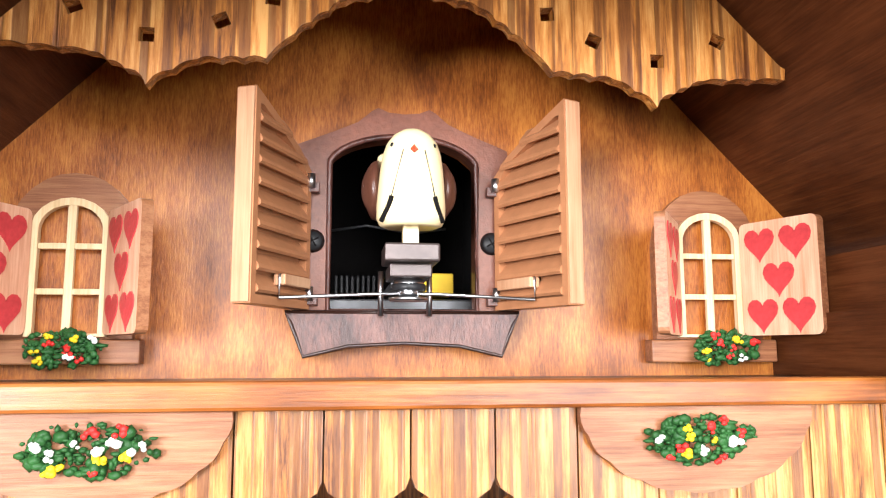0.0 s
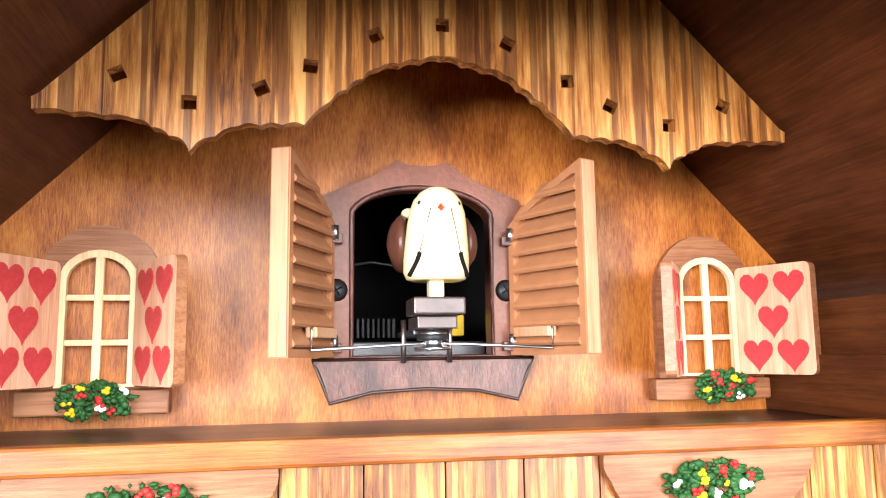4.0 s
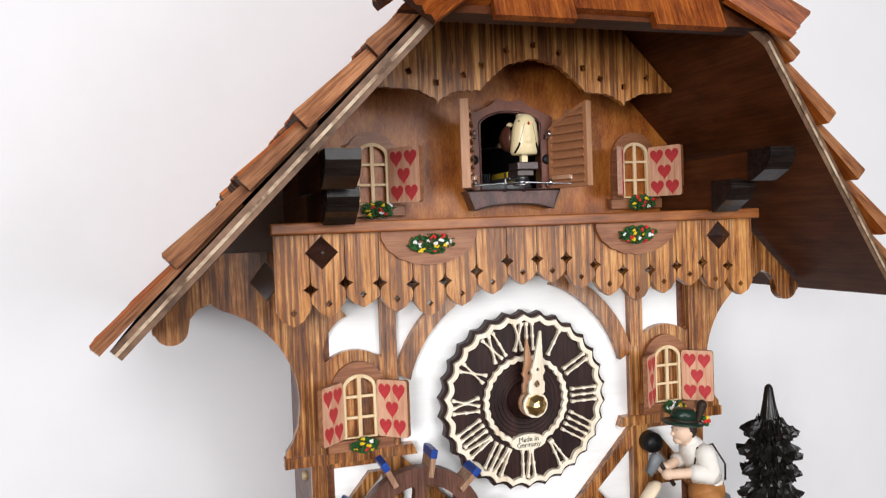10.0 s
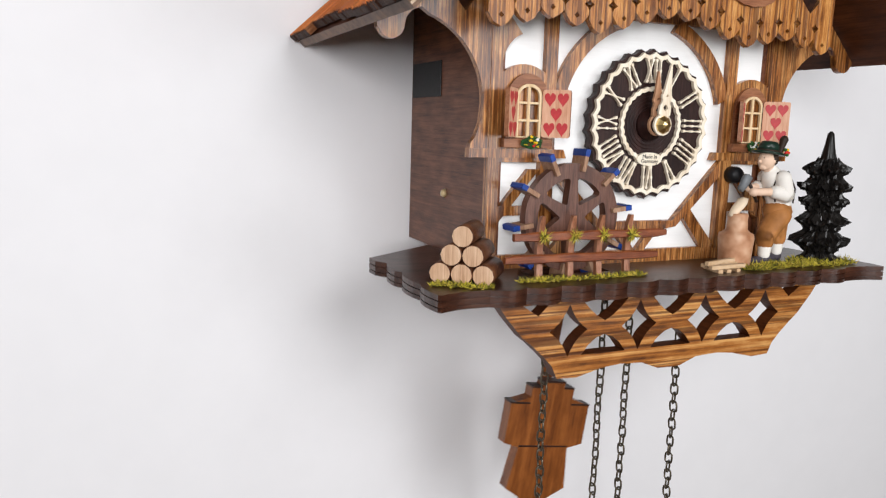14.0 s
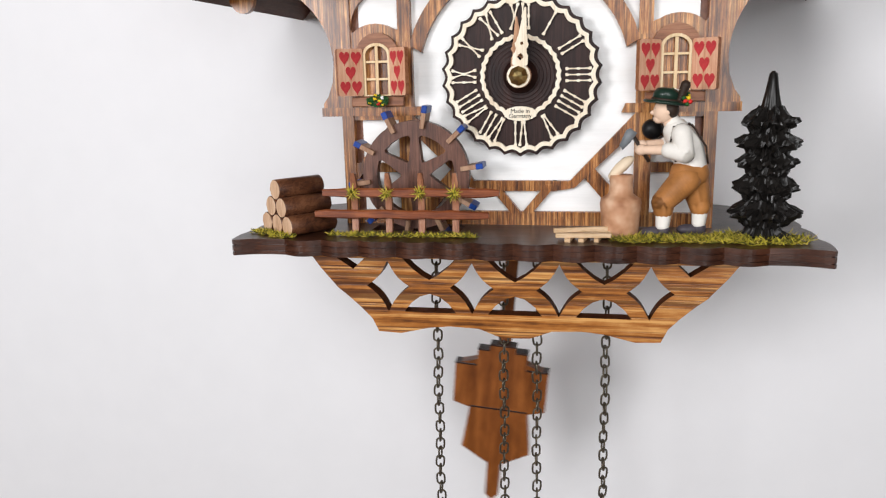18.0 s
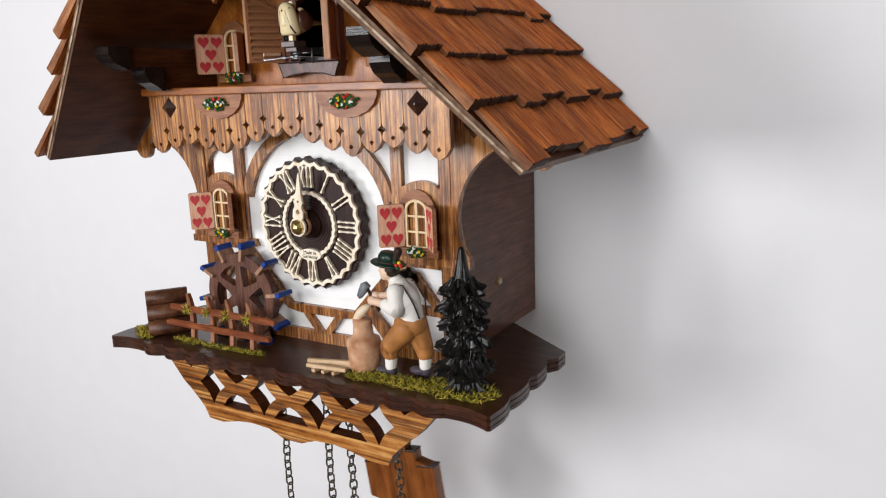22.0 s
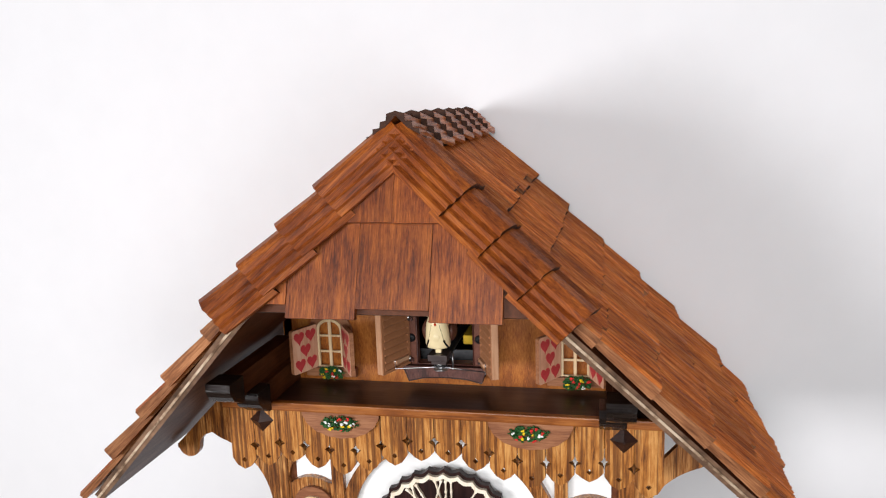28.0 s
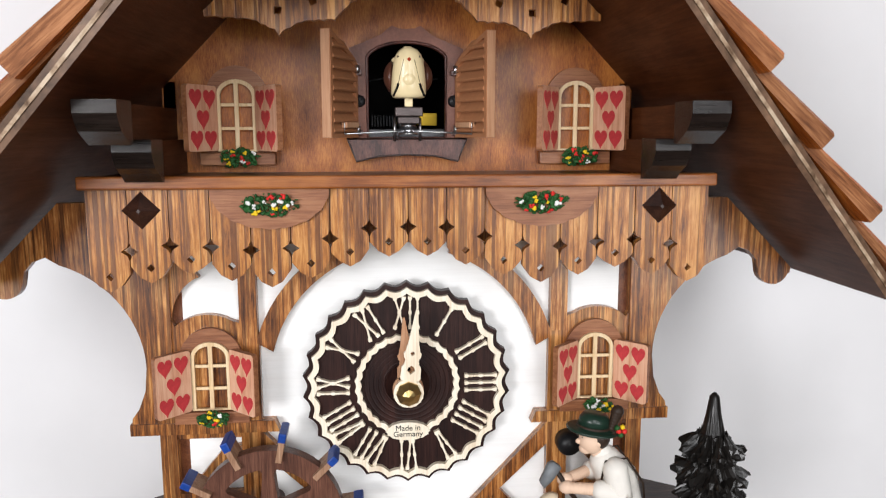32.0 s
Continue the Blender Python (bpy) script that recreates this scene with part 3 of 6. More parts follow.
def gable_valance():
    y0, y1 = -0.0025, 0.0005
    right = [(0.0, 1.5705)] + scallop((0.0, 1.5705), (0.0125, 1.5675), 3, 0.0006) + scallop((0.0125, 1.5675), (0.0215, 1.5605), 3, 0.0006) + scallop((0.0215, 1.5605), (0.0265, 1.5555), 1, 0.0004)
    right += scallop((0.0265, 1.5555), (0.0385, 1.5547), 3, 0.0006) + scallop((0.0385, 1.5547), (0.0465, 1.5505), 2, 0.0005) + [(0.0469, 1.5496)]
    right += scallop((0.0475, 1.551), (0.0565, 1.5553), 3, 0.0005) + scallop((0.0565, 1.5553), (0.0725, 1.5562), 3, 0.0005) + [(0.0735, 1.5563), (0.0737, 1.5585), (0.0725, 1.5592), (0.003, 1.631)]
    outline = right + [(-x, z) for x, z in reversed(right) if x > 1e-6]
    holes = []
    for x, z, turn in ((0.0597, 1.5635, 20), (0.0472, 1.5588, 45), (0.0345, 1.5622, 20), (0.0255, 1.567, 50), (0.0132, 1.574, 20), (0, 1.577, 45)):
        for s in ((1, -1) if x else (1,)):
            holes.append([(s * x + 0.0019 * math.cos(radians(turn * s + 90 * k)), z + 0.0019 * math.sin(radians(turn * s + 90 * k))) for k in range(4)])
    lift = lambda ring: [(x, z + 0.0016) for x, z in ring]
    part("gable_valance", plate(lift(outline), y0, y1, [lift(h) for h in holes]), M_ZEBRA, clock, "striped fretwork trim with square holes")


def purlins():
    for s in (-1, 1):
        for z0, z1, yf, x0, x1 in ((1.5131, 1.5259, -0.0480, 0.0920, 0.1046), (1.4995, 1.5132, -0.0255, 0.0886, 0.1010)):
            prof = [(0.037, z1), (yf, z1), (yf, z1 - 0.0035)] + [(yf + 0.0015, z1 - 0.006), (yf + 0.0035, z1 - 0.0085), (yf + 0.0075, z1 - 0.0105), (yf + 0.012, z0), (0.037, z0)]
            xa, xb = sorted((s * (x0 + 0.0026), s * x1))
            bm = plate(prof, xa, xb, to=lambda x, y, z: (y, x, z))
            end = part("purlin_end", bm, M_WALNUT, clock, "walnut-stained purlin with curved black tip")
            tip = [(yf + 0.014, z1 + 0.0007), (yf - 0.0008, z1 + 0.0007), (yf - 0.0010, z1 - 0.0035), (yf + 0.0006, z1 - 0.0066), (yf + 0.0029, z1 - 0.0092), (yf + 0.0070, z1 - 0.0113), (yf + 0.0117, z0 - 0.0008), (yf + 0.014, z0 - 0.0008)]
            xa, xb = sorted((s * x0, s * x1))
            bm = plate(tip, xa - 0.0004, xb + 0.0004, to=lambda x, y, z: (y, x, z))
            part("end_cap", bm, M_ENDCAP, end, "glossy black curved end")


def base_board():
    # stepped, scalloped outline, seen from above: (x, y)
    right = scallop((0.0, -0.0250), (0.126, -0.0250), 6, -0.0040, 12) + [(0.126, -0.0250)] + scallop((0.126, -0.0250), (0.154, -0.029), 1, 0.002, 8)
    right += [(0.1545, -0.0295), (0.156, -0.028)] + scallop((0.156, -0.0265), (0.1515, 0.006), 1, -0.003, 5) + scallop((0.1555, 0.006), (0.150, 0.036), 1, -0.0025, 5) + scallop((0.155, 0.036), (0.148, 0.066), 1, -0.0025, 5) + [(0.1555, 0.068), (0.1555, 0.0795), (0.0995, 0.12), (0.0, 0.12)]
    outline = right + [(-x, y) for x, y in reversed(right) if x > 1e-6]
    slot = [(-0.0845, 0.0040), (-0.0325, 0.0040), (-0.0325, 0.0205), (-0.0845, 0.0205)]
    base_ob = part("base_board", plate(outline, 0, 1, [slot], to=lambda x, h, y: (x, y, TOP if h > 0.5 else TOP - 0.0028)), M_BASE, clock, "dark brown scalloped base board")
    for k, (z1, z0, g) in enumerate(((0.0028, 0.0034, 0.994), (0.0034, 0.0062, 1.0), (0.0062, 0.0068, 0.994), (0.0068, 0.0088, 1.0))):
        part("board_layer", plate(outline, 0, 1, [slot], to=lambda x, h, y: (x * g, y if y > -0.01 else y + (1 - g) * 0.12, TOP - (z1 if h > 0.5 else z0))), M_BASE, base_ob)


def star(cx, cz, rx, rz, k=5, bow=0.35):
    """A diamond with bowed-in sides."""
    pts = []
    corners = [(rx, 0), (0, rz), (-rx, 0), (0, -rz)]
    for a, b in zip(corners, corners[1:] + corners[:1]):
        for j in range(k):
            s = j / k
            f = 1 - bow * 2 * s * (1 - s)
            pts.append((cx + (a[0] * (1 - s) + b[0] * s) * f, cz + (a[1] * (1 - s) + b[1] * s) * f))
    return pts


def apron():
    y0, y1 = -0.0140, -0.0050
    zt, zb = TOP - 0.0088, 1.2718
    right = [(0.0, zb - 0.001)] + [(0.008, zb - 0.0008), (0.02, zb + 0.0035), (0.036, zb + 0.0042), (0.048, zb + 0.003), (0.064, zb - 0.0006), (0.077, zb)] + [(0.0805, zb + 0.007), (0.086, zb + 0.0125), (0.0935, zb + 0.019), (0.0995, zb + 0.0235), (0.1045, zb + 0.029), (0.1095, zb + 0.0345), (0.1165, zt)]
    outline = right + [(-x, z) for x, z in reversed(right) if x > 1e-6]
    holes = []
    zc = 1.2972
    for x in (-0.0708, -0.0236, 0.0236, 0.0708):
        holes.append(star(x, zc, 0.0122, 0.0140))
    for x in (-0.0472, 0.0, 0.0472):
        holes.append([(x + w, zt - h) for w, h in ((-0.0150, 0.0030), (-0.0100, 0.0080), (-0.0050, 0.0118), (0, 0.0145), (0.0050, 0.0118), (0.0100, 0.0080), (0.0150, 0.0030))])
        holes.append([(x + w, zc - h) for w, h in ((-0.0146, 0.0138), (-0.0105, 0.0088), (-0.0055, 0.0052), (0, 0.0036), (0.0055, 0.0052), (0.0105, 0.0088), (0.0146, 0.0138))])
    for s in (-1, 1):
        holes.append([(s * 0.084, zt - 0.0035), (s * 0.0905, zt - 0.0095), (s * 0.1, zt - 0.0035)])
    wider = lambda ring: [(x * 1.004, zt - (zt - z) * 1.05) for x, z in ring]
    outline, holes = wider(outline), [wider(h) for h in holes]
    part("apron", plate(outline, y0, y1, holes, 0, 1), [M_ZEBRAX, M_WALNUT], clock, "striped fretwork apron with star cut-outs")


house_body()
board, hip_board, hip, hip_len = roof()
timber_frame()
balcony()
gable_valance()
purlins()
base_board()
apron()
part("wind_cap", lathe([(0.0, -0.0085), (0.0042, -0.0078), (0.0054, -0.0055), (0.0054, 0.0)], (0.0715, FRONT, 1.3795), "y", 24), M_BLACK, clock, "round black peg on the front")


# tan of levers and hour pointer; on the leaf edges it paints in light
M_LEAFEDGE = wood("pale_tan", (0.36, 0.17, 0.09), (0.45, 0.24, 0.135), (0.52, 0.3, 0.18), "z", 0.45, 0.5, relief=0.1)


# ---- dial ----
def ring_points(r, n, depth, k=4, turn=0.0):
    """A circle of n bows."""
    out = []
    for i in range(n * k):
        a = 2 * math.pi * i / (n * k) + turn
        out.append((r + depth * abs(math.sin(math.pi * (i % k) / k)), a))
    return [(rr * math.sin(a), DZ + rr * math.cos(a)) for rr, a in out]


def bone(p, q, w):
    """The outline of a turned bar from p to q, with knobs at its ends and middle."""
    dx, dz = q[0] - p[0], q[1] - p[1]
    ln = math.hypot(dx, dz)
    ux, uz = dx / ln, dz / ln
    prof = [(0, 1.5), (0.08, 1.6), (0.14, 0.75), (0.42, 0.7), (0.47, 1.3), (0.53, 1.3), (0.58, 0.7), (0.86, 0.75), (0.92, 1.6), (1, 1.5)]
    one = [(p[0] + dx * s - uz * w * k, p[1] + dz * s + ux * w * k) for s, k in prof]
    two = [(p[0] + dx * s + uz * w * k, p[1] + dz * s - ux * w * k) for s, k in reversed(prof)]
    return one + two


def dial():
    n = 30
    plate_ob = part("dial_plate", plate(ring_points(0.0446, n, -0.0021, 6), 0.0200, 0.0245, [arc(0, DZ, 0.004, 0, 340, 17)]), M_DIAL, clock, "round dark walnut dial with scalloped rim")
    part("dial_spacer", lathe([(0.0385, 0.0), (0.0385, 0.0045)], (0, 0.0245, DZ), "y", 48), M_DIAL, clock)
    for r in (0.0188, 0.0168, 0.0148, 0.0128, 0.0108):
        part("turned_ring", lathe([(r - 0.0012, 0.0), (r - 0.0006, -0.0006), (r, 0.0)], (0, 0.0202, DZ), "y", 40), M_DIAL, plate_ob)
    y0, y1 = 0.0177, 0.0200
    part("outer_ring", plate(ring_points(0.0424, n, -0.0019, 6), y0, y1, [ring_points(0.0398, n, -0.0017, 6)]), M_PALE, plate_ob, "pale scalloped chapter ring")
    part("inner_ring", plate(ring_points(0.0226, n, -0.0008, 4), y0, y1, [ring_points(0.0203, n, -0.0008, 4)]), M_PALE, plate_ob, "pale scalloped inner ring")
    bars = {1: "I", 2: "II", 3: "III", 4: "IIII", 5: "V", 6: "VI", 7: "VII", 8: "VIII", 9: "IX", 10: "X", 11: "XI", 12: "XII"}
    wide = {"I": 0.0032, "V": 0.0056, "X": 0.0058}
    for h, text in bars.items():
        th = radians(30 * h)
        total = sum(wide[c] for c in text)
        at = -total / 2
        bm = bmesh.new()

        def spot(t, r):
            return (r * math.sin(th) + t * math.cos(th), DZ + r * math.cos(th) - t * math.sin(th))

        up = 0.0005
        lift = 0
        for c in text:
            w, m = wide[c], at + wide[c] / 2
            ra, rb = 0.0245, 0.0385
            pairs = {"I": [((m, ra), (m, rb))], "V": [((m - 0.0004, ra), (m - w * 0.36, rb)), ((m + 0.0004, ra), (m + w * 0.36, rb))], "X": [((m - w * 0.36, ra), (m + w * 0.36, rb)), ((m + w * 0.36, ra), (m - w * 0.36, rb))]}[c]
            for p, q in pairs:
                lift += 1
                add_plate(bm, bone(spot(*p), spot(*q), 0.00052), y0 + 0.00008 * lift, y1)
            at += w
        part("numeral", bm, M_PALE, plate_ob)
    # maker's plaque under the centre
    el = [(0.0092 * math.cos(2 * math.pi * i / 32) * (1 + 0.04 * math.cos(i * math.pi)), DZ - 0.0205 + 0.0040 * math.sin(2 * math.pi * i / 32)) for i in range(32)]
    plaque = part("plaque", plate(el, 0.0171, 0.0200), M_PALE, plate_ob, "pale oval plaque reading Made in Germany")
    for text, z in (("Made in", DZ - 0.0201), ("Germany", DZ - 0.0228)):
        cu = bpy.data.curves.new("lettering", "FONT")
        cu.body, cu.size, cu.align_x, cu.extrude = text, 0.0034, "CENTER", 0.0001
        tmp = new("lettering", cu)
        me = bpy.data.meshes.new_from_object(tmp)
        bpy.data.objects.remove(tmp)
        me.transform(pose(0, 0.0170, z, 90, 0, 0))
        me.materials.append(M_PITCH)
        part("lettering", me, None, plaque)
    # arbor and pointers
    part("arbor", lathe([(0.0095, 0.0), (0.0095, -0.002), (0.0062, -0.0035), (0.0056, -0.0082), (0.0040, -0.0090), (0.0036, -0.0127)], (0, 0.0202, DZ), "y", 24), M_DIAL, clock, "dark turned arbor collar")

    def pointer(name, length, y0, turn, ringr, material, label):
        def rot(p):
            a = radians(turn)
            return (p[0] * math.cos(a) + p[1] * math.sin(a), DZ + p[1] * math.cos(a) - p[0] * math.sin(a))
        k = length / 0.036
        half = [(0.0032, 0.0048), (0.0042, 0.0066), (0.0040, 0.0112), (0.0031, 0.0124), (0.0028, 0.0146), (0.0034, 0.0156), (0.0037, 0.0172), (0.0030, 0.0180), (0.0027, 0.0200), (0.0023, 0.0212), (0.0013, 0.029), (0.0004, 0.036)]
        half = [(x, z * k) for x, z in half]
        low = [(ringr * math.sin(radians(a)), ringr * math.cos(radians(a))) for a in range(25, 180, 20)]
        outl = [rot(p) for p in list(reversed(low)) + half] + [rot((-x, z)) for x, z in reversed(half)] + [rot((-x, z)) for x, z in low]
        heart = [rot((x, z * k)) for x, z in ((0, 0.0082), (0.0017, 0.0098), (0.0012, 0.0112), (0, 0.0121), (-0.0012, 0.0112), (-0.0017, 0.0098))]
        eye = [rot((0.0009 * math.cos(radians(a)), (0.0172 + 0.0009 * math.sin(radians(a))) * k)) for a in range(0, 360, 45)]
        part(name, plate(outl, y0, y0 + 0.0016, [heart, eye]), material, clock, label)

    # pale as the minute pointer; the darker tan paints in its shadow
    pointer("hour_pointer", 0.031, 0.0118, -3, 0.0066, M_LEAFEDGE, "short pale carved hour pointer, darkened to tan for its shadow")
    pointer("minute_pointer", 0.0355, 0.0072, 6, 0.0063, M_PALE, "long pale carved minute pointer")
    bm = lathe([(0.0052, 0.0), (0.0052, -0.0010), (0.0047, -0.0014), (0.0026, -0.0034), (0.0, -0.0046)], (0, 0.0071, DZ), "y", 8)
    part("nut", smooth(bm, False), M_BRASS, clock, "polished brass centre nut")


# ---- windows and shutters ----
def heart_mesh(size):
    pts = []
    for i in range(24):
        t = 2 * math.pi * i / 24
        pts.append((size * math.sin(t) ** 3 / 2, size * (13 * math.cos(t) - 5 * math.cos(2 * t) - 2 * math.cos(3 * t) - math.cos(4 * t)) / 27))
    return mesh_of("heart", plate(pts, -0.00012, 0.0003), M_HEART)


HEART = heart_mesh(0.0074)


def rounded(x0, x1, z0, z1, r, k=3):
    return arc(x1 - r, z1 - r, r, 0, 90, k) + arc(x0 + r, z1 - r, r, 90, 180, k) + arc(x0 + r, z0 + r, r, 180, 270, k) + arc(x1 - r, z0 + r, r, 270, 360, k)


def flowers(cx, cy, cz, w, h, count, seed):
    rng = random.Random(seed)
    bm = bmesh.new()
    for _ in range(int(300 * w / 0.02)):
        x, z = rng.uniform(-w / 2, w / 2), rng.uniform(-h / 2, h / 2)
        if (2 * x / w) ** 2 + (2 * z / h) ** 2 > rng.uniform(0.7, 1.05):
            continue
        flat = (rng.uniform(0.5, 1.6), 0.7, rng.uniform(0.4, 1.2))
        add_ball(bm, (cx + x, cy + rng.uniform(-0.0006, 0.0014), cz + z), rng.uniform(0.0005, 0.0010), flat, 1, 0, 0.8)
    core = part("foliage", bm, M_LEAF, clock, "clump of green painted foliage with tiny blossoms")
    for i in range(count):
        a = 2.4 * i + rng.uniform(-0.4, 0.4)
        rr = 0.9 * math.sqrt((i + 0.4) / count)
        x, z = math.cos(a) * w / 2 * rr, math.sin(a) * h / 2 * rr
        r = rng.uniform(0.0009, 0.0014)
        bm = bmesh.new()
        for j in range(5):
            add_ball(bm, (cx + x + rng.uniform(-1, 1) * r * 0.75, cy - 0.0007 + rng.uniform(-0.0004, 0.0004), cz + z + rng.uniform(-1, 1) * r * 0.6), r * rng.uniform(0.4, 0.7), (1, 0.7, 0.9), 1, 0, 0.5)
        part("blossom", bm, rng.choice((M_RED, M_YELLOW, M_FWHITE)), core)


def window(cx, zb, face, seed, swing_out, swing_in, sw, dark):
    """An arched window 16 x 30 mm with two open heart shutters, a sill and flowers. face: y of the board it sits on."""
    w, h = 0.0081, 0.0228
    inner = [(cx - w, zb), (cx + w, zb), (cx + w, zb + h)] + arc(cx, zb + h, w, 8, 172, 10, 0.0068) + [(cx - w, zb + h)]
    outer = [(cx - w - 0.0052, zb - 0.0005), (cx + w + 0.0052, zb - 0.0005), (cx + w + 0.0052, zb + h - 0.002)] + arc(cx, zb + h - 0.002, w + 0.0052, 8, 172, 12, 0.0145) + [(cx - w - 0.0052, zb + h - 0.002)]
    part("window_surround", plate(outer, face - 0.0022, face, [inner]), M_SURROUND, clock, "arched brown window surround")
    if dark:
        part("window_back", plate(inner, face - 0.0002, face + 0.001), M_TIMBER, clock)
    y0, y1 = face - 0.0036, face - 0.0020
    b = 0.0016
    ring = [(cx - w + b, zb + b * 0.4), (cx + w - b, zb + b * 0.4), (cx + w - b, zb + h)] + arc(cx, zb + h, w - b, 8, 172, 10, 0.0068 - b) + [(cx - w + b, zb + h)]
    sash = part("window_sash", plate(inner, y0, y1, [ring]), M_BIRCH, clock, "pale birch arched window sash")
    part("glazing_bar", box(cx - 0.0009, cx + 0.0009, y0 + 0.0003, y1, zb + 0.0004, zb + h + 0.0055, 0.0002), M_BIRCH, sash)
    for k in (0.0088, 0.0185):
        part("glazing_bar", box(cx - w + b * 0.7, cx + w - b * 0.7, y0 + 0.0005, y1, zb + k, zb + k + 0.0013, 0.0002), M_BIRCH, sash)
    part("window_sill", box(cx - 0.0155, cx + 0.0155, face - 0.0045, face, zb - 0.0058, zb - 0.0006), M_SURROUND, clock)
    sh = 0.0264
    for s in (-1, 1):
        outward = (s > 0) == (cx > 0)
        turn = swing_out if outward else swing_in
        hinge = Vector((cx + s * (w + 0.0006), face - 0.0036, zb + 0.0003))
        # built flat as if shut against the board beside the window, then swung forward about its hinge
        bm = plate(rounded(0.0, sw, 0.0, sh, 0.0014), -0.0012, 0.0012, edge_mi=1)
        m = Matrix.Translation(hinge) @ Matrix.Rotation(radians(-turn if s > 0 else turn - 180), 4, "Z")
        me = mesh_of("shutter", bm, [M_SHUTTER, M_SURROUND])
        me.transform(m)
        sh_ob = part("shutter", me, None, clock, "pale shutter painted with five red hearts")
        for hx, hz in ((0.27, 0.81), (0.73, 0.81), (0.5, 0.5), (0.27, 0.19), (0.73, 0.19)):
            side = -1 if s > 0 else 1
            loc = Matrix.Translation((hx * sw, side * 0.0013, hz * sh)) @ Matrix.Diagonal((sw / 0.0185, 1, 1, 1))
            flip = Matrix.Identity(4) if s > 0 else Matrix.Rotation(math.pi, 4, "Z")
            piece("heart", HEART, m @ loc @ flip, sh_ob)
        for k in (0.2, 0.8):
            part("hinge", lathe([(0.0008, -0.0016), (0.0008, 0.0016)], hinge + Vector((0, 0, sh * k)), "z", 8), M_STEEL, sh_ob)
    flowers(cx + 0.001, face - 0.0075, zb - 0.0026, 0.0135 if dark else 0.0165, 0.0070 if dark else 0.0082, 7 if dark else 9, seed)


